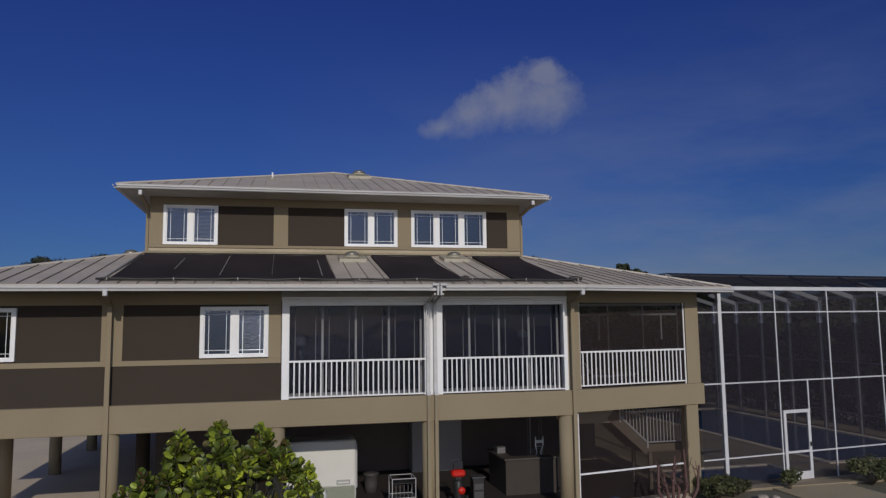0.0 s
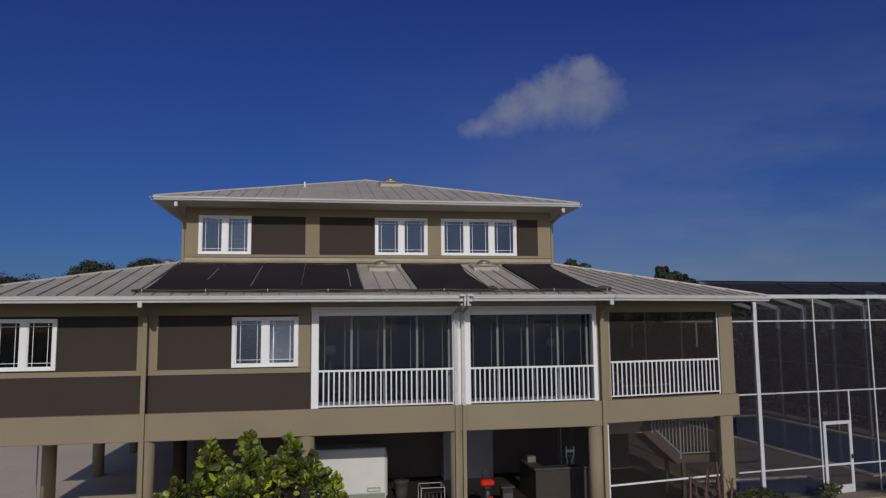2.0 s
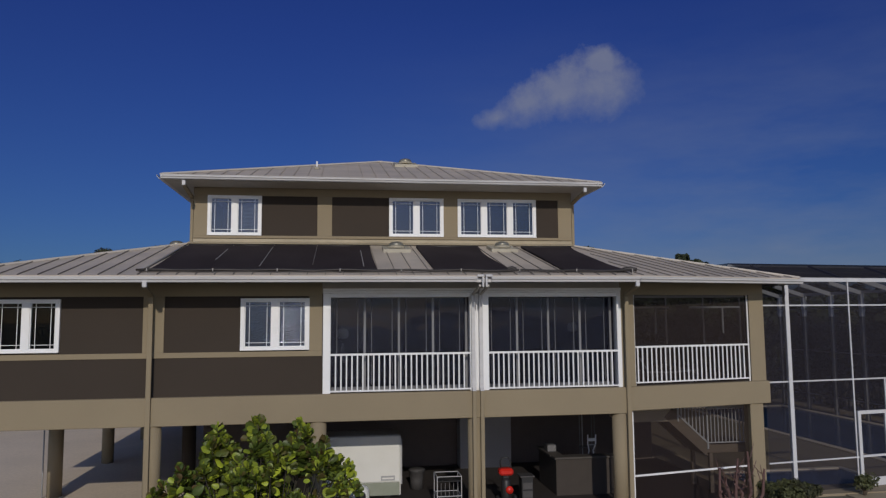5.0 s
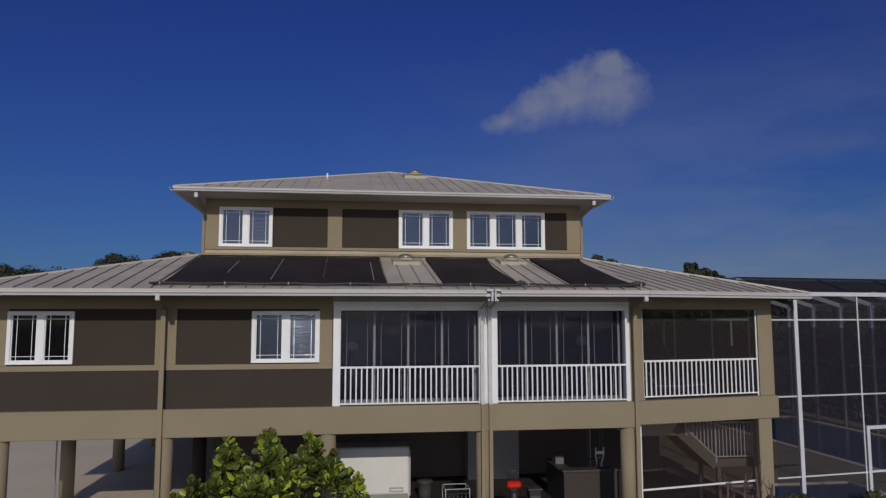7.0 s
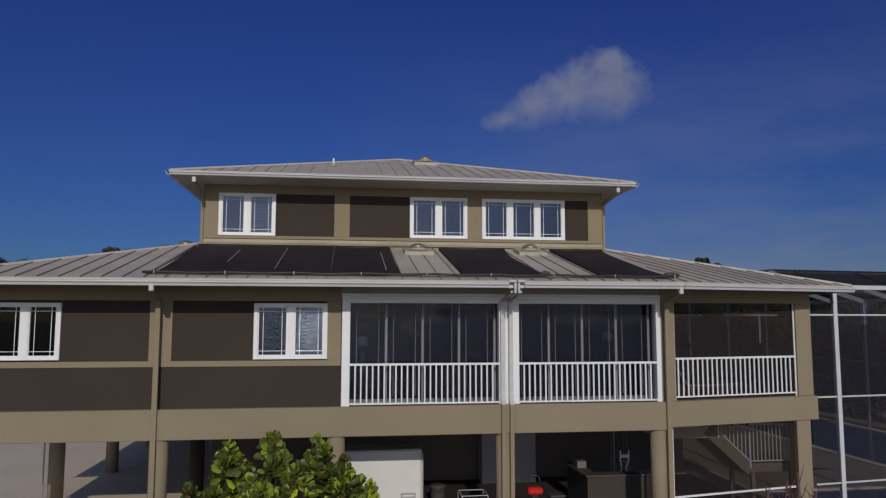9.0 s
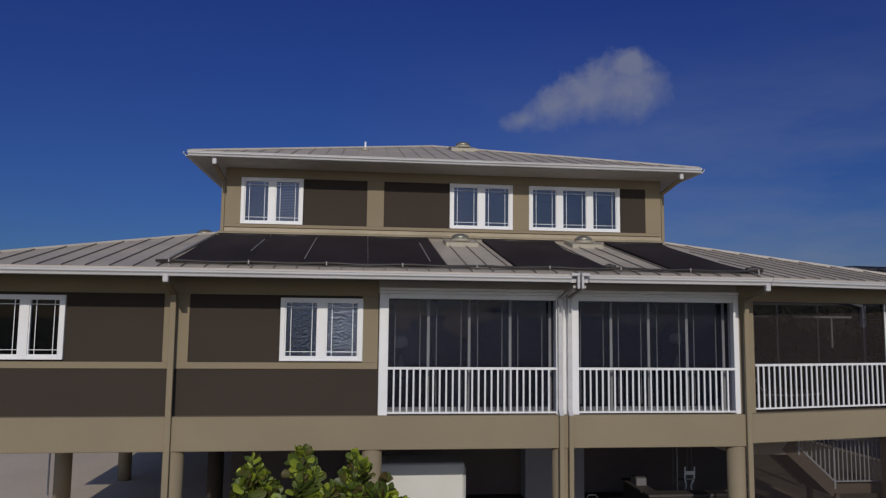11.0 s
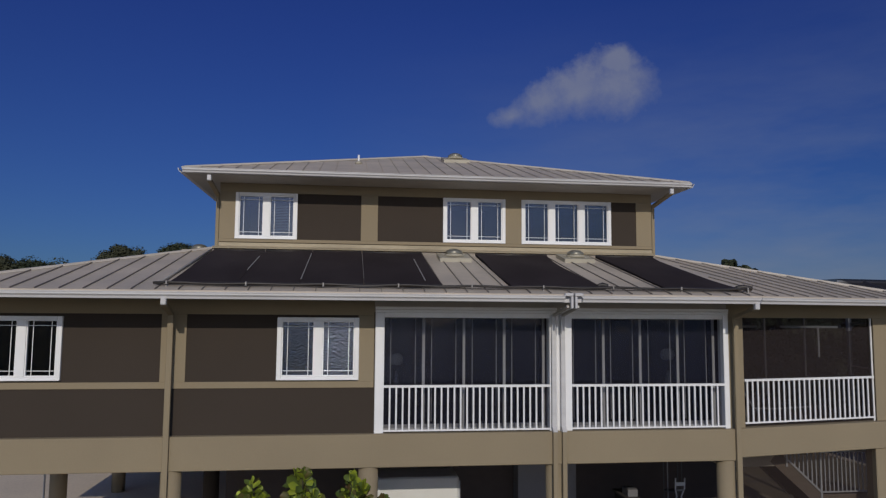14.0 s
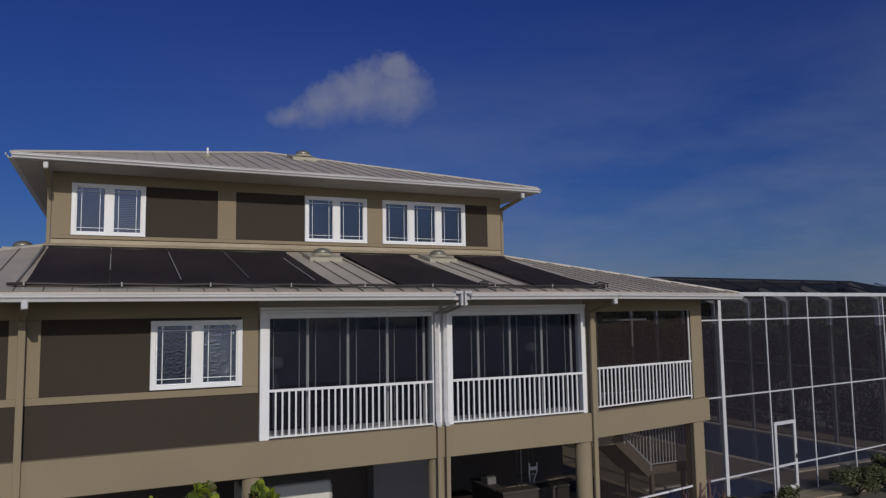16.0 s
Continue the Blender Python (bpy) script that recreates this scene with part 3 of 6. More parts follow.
def sliding_doors(x0, x1, jamb_l, jamb_r):
    """A white-framed opening and, a little behind the railing, four glazed panels with prairie bars."""
    z0, z1 = 3.0, 5.44
    door = part("sliding_door", boxes((x0 + jamb_l, x1 - jamb_r, WY - 0.05, WY + 0.20, z1 - 0.08, z1 + 0.02), bevel=0.01), WHITE, house, "white framed four-panel sliding door with dark glass")
    part("jamb", boxes((x0, x0 + jamb_l, WY - 0.06, WY + 0.20, z0, z1 + 0.02), bevel=0.01), WHITE, door)
    part("jamb", boxes((x1 - jamb_r, x1, WY - 0.06, WY + 0.20, z0, z1 + 0.02), bevel=0.01), WHITE, door)
    for z in (5.492, 5.556):
        part("header_trim", boxes((x0, x1, WY - 0.07 - (z > 5.5) * 0.02, WY - 0.002, z - 0.029, z + 0.029), bevel=0.006), WHITE, door)
    a, b, y = x0 + jamb_l, x1 - jamb_r, WY + 0.34
    part("track", boxes((a - 0.1, b + 0.1, y - 0.05, y + 0.08, z0, z0 + 0.05)), WHITE, door)
    wide = (b - a) / 4
    for i in range(4):
        u, v = a + i * wide, a + (i + 1) * wide
        yy = y + 0.03 * (i % 2)
        part("stile", boxes((v - 0.055, v + 0.005, yy - 0.02, yy + 0.03, z0 + 0.05, z1), bevel=0.005), STILE, door)
        part("rail", boxes((u + 0.01, v - 0.075, yy - 0.015, yy + 0.025, z0 + 0.05, z0 + 0.12), (u + 0.01, v - 0.075, yy - 0.015, yy + 0.025, z1 - 0.1, z1)), GREYBAR, door)
        part("pane", quad(bmesh.new(), (u, yy, z0 + 0.1), (v, yy, z0 + 0.1), (v, yy, z1), (u, yy, z1)), GLASS_D, door, "dark tinted glass")
        for x in (u + 0.15, v - 0.20):
            part("glazing_bar", boxes((x - 0.008, x + 0.008, yy - 0.014, yy - 0.004, z0 + 0.17, z1 - 0.1)), GREYBAR, door)
    part("screen", quad(bmesh.new(), (a, WY + 0.09, z0), (b, WY + 0.09, z0), (b, WY + 0.09, z1), (a, WY + 0.09, z1)), SCREEN_D, door, "fine dark insect screen")


sliding_doors(D1[0], D1[1], 0.19, 0.16)
sliding_doors(D2[0], D2[1], 0.23, 0.12)
part("mullion_post", boxes((3.925, 4.015, WY - 0.03, WY + 0.2, 3.0, 5.45), bevel=0.008), WHITE, house, "white post between the two door openings")


def railing(p, q, z0, z1, n, lead, pitch, parent=None, name="railing"):
    """White balcony railing from p to q: top and bottom rail and n square balusters at an even pitch."""
    p, q = Vector(p).to_2d(), Vector(q).to_2d()
    top = part(name, bar(bmesh.new(), (p.x, p.y, z1 - 0.025), (q.x, q.y, z1 - 0.025), 0.065, 0.05), ALU, parent or house, "white aluminium railing with square balusters")
    part("bottom_rail", bar(bmesh.new(), (p.x, p.y, z0 + 0.07), (q.x, q.y, z0 + 0.07), 0.04, 0.035), ALU, top)
    mesh = None
    for i in range(n):
        c = p + (q - p).normalized() * (lead + i * pitch)
        if mesh is None:
            first = part("baluster", boxes((c.x - 0.017, c.x + 0.017, c.y - 0.017, c.y + 0.017, z0 + 0.085, z1 - 0.05)), ALU, top)
            mesh, at = first.data, c.copy()
        else:
            o = part("baluster", None, None, top, mesh=mesh)
            o.location = (c.x - at.x, c.y - at.y, 0)
    return top


railing((0.26, WY - 0.03), (3.76, WY - 0.03), 2.98, 3.97, 25, 0.123, 0.1343)
railing((4.25, WY - 0.03), (7.68, WY - 0.03), 2.98, 3.97, 25, 0.118, 0.1315)
railing(bay_point(8.165, WY + 0.02), bay_point(11.38, WY + 0.02), 3.02, 4.045, 25, 0.0845, 0.1440)

def table_lamp(x, y, z):
    t = empty("side_table", x, y, 3.0, "dark round side table behind the glass doors", "table")
    part("top", lathe(bmesh.new(), x, y, 3.66, [(0.24, 0), (0.25, 0.02), (0.24, 0.04), (0.02, 0.041)]), COUNTER, t, smooth=True)
    part("stem", tube(bmesh.new(), [(x, y, 2.99), (x, y, 3.66)], 0.04, 10), COUNTER, t, smooth=True)
    part("foot", lathe(bmesh.new(), x, y, 2.97, [(0.18, 0), (0.17, 0.03), (0.04, 0.05)]), COUNTER, t, smooth=True)
    m = empty("table_lamp", x, y, 3.70, "table lamp with a pale round shade behind the glass", "lamp", "lamps behind the glass doors")
    part("base", lathe(bmesh.new(), x, y, 3.701, [(0.09, 0), (0.10, 0.1), (0.05, 0.35), (0.02, 0.5)]), GREYBAR, m, smooth=True)
    part("shade", lathe(bmesh.new(), x, y, z - 0.13, [(0.10, 0), (0.15, 0.05), (0.16, 0.13), (0.13, 0.22), (0.06, 0.26)]), WHITE, m, smooth=True)


table_lamp(0.56, 19.24, 4.45)
table_lamp(6.72, 19.10, 4.56)

# screened corner balcony: mesh, posts, and the frames further in
for x in (8.155, 11.39):
    part("screen_frame", bay(boxes((x, x + 0.04, WY + 0.06, WY + 0.11, 3.0, 5.40))), ALU, house)
part("screen", bay(quad(bmesh.new(), (8.155, WY + 0.085, 3.0), (11.43, WY + 0.085, 3.0), (11.43, WY + 0.085, 5.40), (8.155, WY + 0.085, 5.40))), SCREEN_B, house, "fine dark insect screen")
lounger = empty("sun_lounger", 9.6, 19.8, 2.96, "white tubular sun lounger with a dark sling on the screened balcony", "lounger")
for ly in (19.52, 20.08):
    part("side_tube", tube(bmesh.new(), [(8.78, ly, 3.66), (9.02, ly, 3.28), (9.6, ly, 3.26), (10.45, ly, 3.30)], 0.018, 8), ALU, lounger, smooth=True)
    for lx in (9.1, 10.2):
        part("leg", tube(bmesh.new(), [(lx, ly, 3.26), (lx + 0.06, ly, 2.96)], 0.016, 8), ALU, lounger, smooth=True)
part("cross_tube", tube(bmesh.new(), [(8.78, 19.52, 3.66), (8.78, 20.08, 3.66)], 0.018, 8), ALU, lounger, smooth=True)
part("seat_sling", slab(bmesh.new(), [(9.03, 19.54, 3.28), (10.44, 19.54, 3.31), (10.44, 20.06, 3.31), (9.03, 20.06, 3.28)], 0.012), COUNTER, lounger, "dark woven sling")
part("back_sling", slab(bmesh.new(), [(8.79, 19.54, 3.65), (9.01, 19.54, 3.30), (9.01, 20.06, 3.30), (8.79, 20.06, 3.65)], 0.012), COUNTER, lounger, "dark woven sling")

# ---- roofs ----
EX0, EY, EZ, SL = -8.54, 17.16, 5.845, 0.2305
EB = BACK + 1.25
TOPZ = EZ + SL * (UY - EY)
CX1, CY1 = 13.08, 18.50                      # the right-hand eaves corner of the angled bay
low_corners = [(EX0, EY, EZ), (CX1, CY1, EZ), (CX1, EB, EZ), (EX0, EB, EZ)]
up_corners = [(UX0, UY, TOPZ), (UX1, UY, TOPZ), (UX1, UBACK, TOPZ), (UX0, UBACK, TOPZ)]
bm = bmesh.new()
slab(bm, [low_corners[0], (BEND, EY, EZ), up_corners[1], up_corners[0]], 0.05)
slab(bm, [(BEND, EY, EZ), low_corners[1], up_corners[1]], 0.05)
for i in range(1, 4):
    j = (i + 1) % 4
    slab(bm, [low_corners[i], low_corners[j], up_corners[j], up_corners[i]], 0.05)
bmesh.ops.remove_doubles(bm, verts=bm.verts, dist=0.002)
roof = part("roof", bm, ROOF, house, "weathered tan standing-seam metal hip roof")
UEX0, UEX1, UEY, UEZ, APEX = -4.60, 8.54, 21.46, 8.98, (2.02, 28.1, 10.93)
UEB = UEY + 13.3
ue = [(UEX0, UEY, UEZ), (UEX1, UEY, UEZ), (UEX1, UEB, UEZ), (UEX0, UEB, UEZ)]
bm = bmesh.new()
for i in range(4):
    slab(bm, [ue[i], ue[(i + 1) % 4], APEX], 0.05)
bmesh.ops.remove_doubles(bm, verts=bm.verts, dist=0.002)
upper_roof = part("upper_roof", bm, ROOF, house, "weathered tan standing-seam metal hip roof")


def hip(parent, p, q):
    part("hip_cap", bar(bmesh.new(), Vector(p) + Vector((0, 0, 0.02)), Vector(q) + Vector((0, 0, 0.02)), 0.16, 0.05), CAP, parent)


for i in range(4):
    hip(roof, low_corners[i], up_corners[i])
    hip(upper_roof, ue[i], APEX)
# standing seams: ribs up the slope, cut off by the hips
for i in range(-10, 41):
    x = -4.44 + i * 0.4163
    if not EX0 + 0.1 < x < BEND - 0.05:
        continue
    y = UY - 0.02
    if x < UX0:
        y = EY + (x - EX0) / (UX0 - EX0) * (UY - EY)
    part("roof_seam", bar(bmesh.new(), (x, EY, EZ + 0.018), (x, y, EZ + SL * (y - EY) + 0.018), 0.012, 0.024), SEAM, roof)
# the angled bay has its seams square to its own eaves
along = (Vector((CX1, CY1)) - Vector((BEND, EY))).normalized()
rise = Vector((-along.y, along.x))
head = Vector((UX1, UY))
reach = (head - Vector((BEND, EY))).dot(rise)
for i in range(13):
    foot = Vector((BEND, EY)) + along * (0.15 + i * 0.4163)
    if (foot - Vector((CX1, CY1))).dot(along) > -0.1:
        break
    ends = []
    for corner in (Vector((BEND, EY)), Vector((CX1, CY1))):
        side = head - corner
        d = rise.x * side.y - rise.y * side.x
        k = ((corner.x - foot.x) * side.y - (corner.y - foot.y) * side.x) / d
        if k > 0.05:
            ends.append(k)
    k = min(ends + [reach])
    q = foot + rise * k
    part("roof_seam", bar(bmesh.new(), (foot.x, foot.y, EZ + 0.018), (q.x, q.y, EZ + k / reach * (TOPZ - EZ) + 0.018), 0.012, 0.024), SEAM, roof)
for side, e, u, y0 in ((-1, EX0, UX0, EY), (1, CX1, UX1, CY1)):
    for i in range(1, 30):
        y = y0 + i * 0.41
        x = u if y > UY else e + (y - y0) / (UY - y0) * (u - e)
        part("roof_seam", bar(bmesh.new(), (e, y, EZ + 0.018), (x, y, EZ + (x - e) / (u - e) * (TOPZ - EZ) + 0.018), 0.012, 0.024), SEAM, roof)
n = int((UEX1 - UEX0) / 0.41)
for i in range(1, n):
    x = UEX0 + i * (UEX1 - UEX0) / n
    k = (x - UEX0) / (APEX[0] - UEX0) if x < APEX[0] else (UEX1 - x) / (UEX1 - APEX[0])
    part("roof_seam", bar(bmesh.new(), (x, UEY, UEZ + 0.018), (x, UEY + k * (APEX[1] - UEY), UEZ + k * (APEX[2] - UEZ) + 0.018), 0.012, 0.024), SEAM_U, upper_roof)

# soffits and fascias
part("soffit", boxes((EX0 + 0.05, BEND, EY + 0.05, WY + 0.2, 5.735, 5.760)), SOFFIT, house)
part("soffit", slab(bmesh.new(), [(BEND, EY + 0.05, 5.76), (CX1 - 0.05, CY1 + 0.05, 5.76), (CX1 - 0.05, 19.7, 5.76), (BEND, WY + 0.2, 5.76)], 0.025), SOFFIT, house)
part("soffit", boxes((EX0 + 0.05, WX0 + 0.1, WY + 0.2, EB, 5.735, 5.760)), SOFFIT, house)
part("soffit", boxes((12.40, CX1 - 0.05, 19.71, EB, 5.735, 5.760)), SOFFIT, house)
part("soffit", boxes((UEX0 + 0.04, UEX1 - 0.04, UEY + 0.04, UY + 0.2, 8.845, 8.87)), SOFFIT, house)
part("soffit", boxes((UEX0 + 0.04, UX0 + 0.1, UY + 0.2, UEB, 8.845, 8.87)), SOFFIT, house)
part("soffit", boxes((UX1 - 0.1, UEX1 - 0.04, UY + 0.2, UEB, 8.845, 8.87)), SOFFIT, house)


def gutter(p, q, out, top, tall=1.0):
    """A K-shaped gutter with a flat back, a stepped face and a rolled lip."""
    p, q, o = Vector(p), Vector(q), Vector(out)
    bm = bmesh.new()
    shape = ((0.0, -0.135), (0.075, -0.135), (0.085, -0.09), (0.12, -0.055), (0.12, -0.012), (0.132, -0.012), (0.132, 0.006), (0.108, 0.006), (0.108, -0.05), (0.07, -0.09), (0.06, -0.12), (0.012, -0.12), (0.012, 0.0), (0.0, 0.0))
    ends = [[bm.verts.new(e + o * a + Vector((0, 0, top + b * tall))) for a, b in shape] for e in (p, q)]
    k = len(shape)
    for i in range(k):
        bm.faces.new((ends[0][i], ends[0][(i + 1) % k], ends[1][(i + 1) % k], ends[1][i]))
    bm.faces.new(ends[0][::-1]), bm.faces.new(ends[1])
    return part("gutter", bm, GUTTER, house, "white metal eaves gutter")


gutter((EX0, EY, 0), (3.715, EY, 0), (0, -1, 0), 5.808, 0.9)
gutter((4.075, EY, 0), (BEND, EY, 0), (0, -1, 0), 5.808, 0.9)
gutter((BEND, EY, 0), (CX1, CY1, 0), (along.y, -along.x, 0), 5.808, 0.9)
gutter((EX0, EY, 0), (EX0, EB, 0), (-1, 0, 0), 5.808, 0.9)
gutter((CX1, CY1, 0), (CX1, EB, 0), (1, 0, 0), 5.808, 0.9)
gutter((UEX0, UEY, 0), (UEX1, UEY, 0), (0, -1, 0), 8.965, 0.75)
gutter((UEX0, UEY, 0), (UEX0, UEB, 0), (-1, 0, 0), 8.965, 0.75)
gutter((UEX1, UEY, 0), (UEX1, UEB, 0), (1, 0, 0), 8.965, 0.75)
part("fascia", boxes((EX0 + 0.01, BEND, EY, EY + 0.04, 5.68, 5.79)), GUTTER, house)
part("fascia", bar(bmesh.new(), (BEND, EY + 0.02, 5.735), (CX1 - 0.01, CY1 + 0.02, 5.735), 0.04, 0.11), GUTTER, house)
part("fascia", boxes((EX0, EX0 + 0.04, EY + 0.04, EB, 5.68, 5.79)), GUTTER, house)
part("fascia", boxes((CX1 - 0.04, CX1, CY1 + 0.04, EB, 5.68, 5.79)), GUTTER, house)
part("fascia", boxes((UEX0 + 0.01, UEX1 - 0.01, UEY, UEY + 0.04, 8.855, 8.93)), GUTTER, house)
part("fascia", boxes((UEX0, UEX0 + 0.04, UEY + 0.04, UEB, 8.855, 8.93)), GUTTER, house)
part("fascia", boxes((UEX1 - 0.04, UEX1, UEY + 0.04, UEB, 8.855, 8.93)), GUTTER, house)


def downspout(x, eave_y, eave_z, wall_x, wall_y, z0, mat_low, wide=0.11, shoe_at=None, depth=0.09, stub=True):
    """A box downspout: a stub under the gutter, a slant back to the wall, and the drop."""
    y = eave_y - 0.05
    if stub:
        spout = part("downspout", boxes((x - 0.05, x + 0.05, y - 0.045, y + 0.045, eave_z - 0.12, eave_z + 0.02), bevel=0.012), GUTTER, house, "box downspout from the eaves gutter")
        part("elbow", bar(bmesh.new(), (x, y + 0.03, eave_z - 0.10), (wall_x, wall_y - 0.05, eave_z - 0.28), 0.10, 0.075), mat_low, spout)
    else:
        # Slant takes the soffit colour: its shade under the eaves is painted in.
        spout = part("downspout", bar(bmesh.new(), (x, y + 0.02, eave_z - 0.10), (wall_x, wall_y - 0.05, eave_z - 0.28), 0.05, 0.05), SOFFIT, house, "box downspout from the eaves gutter")
    top = eave_z - 0.26
    if shoe_at:
        part("drop_pipe", boxes((wall_x - wide / 2, wall_x + wide / 2, wall_y - depth, wall_y, shoe_at, top), bevel=0.008), GUTTER, spout)
        part("shoe", bar(bmesh.new(), (wall_x, wall_y - 0.05, shoe_at + 0.04), (wall_x, 18.21, shoe_at - 0.07), wide, 0.09), GUTTER, spout)
        top, wall_y = shoe_at - 0.04, 18.275
    part("drop_pipe", boxes((wall_x - wide / 2, wall_x + wide / 2, wall_y - depth, wall_y, z0, top), bevel=0.008), mat_low, spout)


downspout(-3.84, EY, 5.69, -3.972, 18.277, G, TAN, 0.115, None, 0.075)
downspout(3.79, EY, 5.70, 3.83, WY - 0.062, G, TAN, 0.095, 3.05, stub=False)
downspout(4.00, EY, 5.70, 4.03, WY - 0.062, G, TAN, 0.095, 3.05, stub=False)
downspout(7.74, EY, 5.69, 7.90, 18.277, G, TAN, 0.115, None, 0.075)
downspout(UW0 - 0.06, UEY, 8.79, UW0 - 0.062, UY + 0.06, 7.05, TAN, 0.085, None, 0.07)
downspout(UX1 + 0.06, UEY, 8.79, UX1 + 0.062, UY + 0.06, 7.05, TAN, 0.085, None, 0.07)
for side in (-1, 1):
    elbow = part("outlet", boxes((*sorted((3.895 + side * 0.016, 3.895 + side * 0.185)), EY - 0.136, EY - 0.040, 5.800, 5.862), bevel=0.012), GUTTER, house, "white gutter outlet elbow")
    part("stub", boxes((*sorted((3.895 + side * 0.016, 3.895 + side * 0.066)), EY - 0.130, EY - 0.050, 5.56, 5.799), bevel=0.010), GUTTER, elbow)

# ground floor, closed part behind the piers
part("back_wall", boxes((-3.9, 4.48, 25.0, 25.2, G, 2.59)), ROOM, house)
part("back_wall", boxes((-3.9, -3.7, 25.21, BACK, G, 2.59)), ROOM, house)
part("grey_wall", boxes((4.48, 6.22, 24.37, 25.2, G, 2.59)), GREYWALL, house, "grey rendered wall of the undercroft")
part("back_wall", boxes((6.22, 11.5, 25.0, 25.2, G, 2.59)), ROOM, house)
part("lintel", boxes((-2.2, 4.47, 24.7, 24.99, 1.95, 2.35)), GREYWALL, house)
part("lintel", boxes((6.23, 11.5, 24.7, 24.99, 1.95, 2.1)), GREYWALL, house)

# right bay of the ground floor: mesh with one white rail
for a in ((8.02, 8.07, G, 2.34), (8.07, 11.25, 0.675, 0.72), (11.684, 11.72, G, 2.34)):
    part("screen_frame", bay(boxes((a[0], a[1], 18.44, 18.49, a[2], a[3]))), ALU, house)
part("screen", bay(quad(bmesh.new(), (8.04, 18.465, G), (11.28, 18.465, G), (11.28, 18.465, 2.34), (8.04, 18.465, 2.34))), SCREEN_L, house, "fine dark insect screen")

# ---- things on the roof ----
def on_roof(x, y, lift=0.0):
    return Vector((x, y, EZ + SL * (y - EY) + lift))


def heating_mat(x0, x1, y0, y1, bow=0.0):
    """A ribbed rubber pool-heating mat on the roof, a little uneven, its free side bowed in, with a header pipe at each end."""
    t = empty("solar_heating_mat", (x0 + x1) / 2, y0, on_roof(0, y0).z, "black rubber pool-heating mat lying on the metal roof", "solar heater", "heating mats on the lower roof")
    bm, under = bmesh.new(), bmesh.new()
    n = 2 * max(2, int((x1 - x0) / 0.10))
    rows, rim = [], []
    for k in range(9):
        u = k / 8
        right = x1 - bow * math.sin(math.pi * u) ** 0.8
        row = []
        for i in range(n + 1):
            x = x0 + (right - x0) * i / n
            y = y0 + (y1 - y0) * u + (1 - u) * 0.035 * math.sin(x * 2.3) + u * 0.025 * math.sin(x * 3.1)
            row.append(bm.verts.new(on_roof(x, y, (0.050, 0.056)[i % 2] + 0.010 * math.sin(x * 1.9 + y * 1.3) + 0.006 * math.sin(x * 5.0 - y * 2.1))))
        rows.append(row)
        rim.append((x0, right, y0 + (y1 - y0) * u))
    for u, v in zip(rows, rows[1:]):
        for i in range(n):
            bm.faces.new((u[i], u[i + 1], v[i + 1], v[i]))
    part("mat", bm, MAT, t, smooth=True)
    for (a, b, y), (c, d, z) in zip(rim, rim[1:]):
        slab(under, [on_roof(a, y, 0.030), on_roof(b, y, 0.030), on_roof(d, z, 0.030), on_roof(c, z, 0.030)], 0.024)
    part("backing", under, MAT, t)
    for y in (y0 - 0.04, y1 + 0.03):
        part("header_pipe", tube(bmesh.new(), [on_roof(x0 + 0.004, y, 0.05), on_roof((x0 + x1) / 2, y, 0.04), on_roof(x1 - 0.004, y, 0.05)], 0.030, 10), PIPE, t, smooth=True)
    return t


for a, b, bow in ((-3.90, -2.636, 0.0), (-2.630, -1.446, 0.0), (-1.440, -0.192, 0.0), (-0.186, 1.37, 0.02), (2.78, 4.72, 0.14), (6.07, 7.70, 0.18)):
    heating_mat(a, b, 17.66, 21.98, bow)
for x, y0, y1, w in ((-2.633, 19.0, 20.95, 0.020), (-1.443, 18.0, 21.5, 0.018), (-0.189, 18.2, 21.55, 0.007), (1.06, 18.0, 20.85, 0.022)):
    tagged(part("mat_strap", bar(bmesh.new(), on_roof(x, y0, 0.076), on_roof(x, y1, 0.076), w, 0.010), STRAP), "pale strap tied over the black heating mats", "strap", "straps over the heating mats")
feed = empty("feed_pipe", 2, 17.4, on_roof(0, 17.4).z, "long black feed pipe along the eaves", "pipe")
part("pipe", tube(bmesh.new(), [on_roof(-4.15 + i * 0.30, 17.53 + 0.018 * math.sin(i * 0.85), 0.060 + 0.010 * math.sin(i * 1.3)) for i in range(41)], 0.026, 8), PIPE, feed, smooth=True)
part("cable", tube(bmesh.new(), [on_roof(-4.05 + i * 0.30, 17.44 + 0.022 * math.sin(i * 0.55 + 1), 0.035 + 0.008 * math.sin(i * 1.1)) for i in range(40)], 0.011, 6), PIPE, feed, "thin black cable", smooth=True)
part("pipe_end", tube(bmesh.new(), [on_roof(7.6, 17.62, 0.07), on_roof(7.80, 17.68, 0.09), on_roof(7.93, 17.58, 0.07)], 0.05, 8), PIPE, feed, smooth=True)
part("pipe_end", tube(bmesh.new(), [on_roof(4.60, 17.66, 0.07), on_roof(4.74, 17.80, 0.08), on_roof(4.82, 17.72, 0.06)], 0.045, 8), PIPE, feed, smooth=True)
part("side_pipe", tube(bmesh.new(), [on_roof(-4.08, 17.55, 0.04), on_roof(-4.02, 19.5, 0.04), on_roof(-3.98, 22.1, 0.04)], 0.026, 8), STRAP, feed, smooth=True)
for i in range(9):
    x = -3.9 + i * 1.46
    part("bracket", boxes((x - 0.013, x + 0.013, 17.47, 17.50, on_roof(0, 17.48).z - 0.01, on_roof(0, 17.48).z + 0.11), bevel=0.003), STRAP, feed)


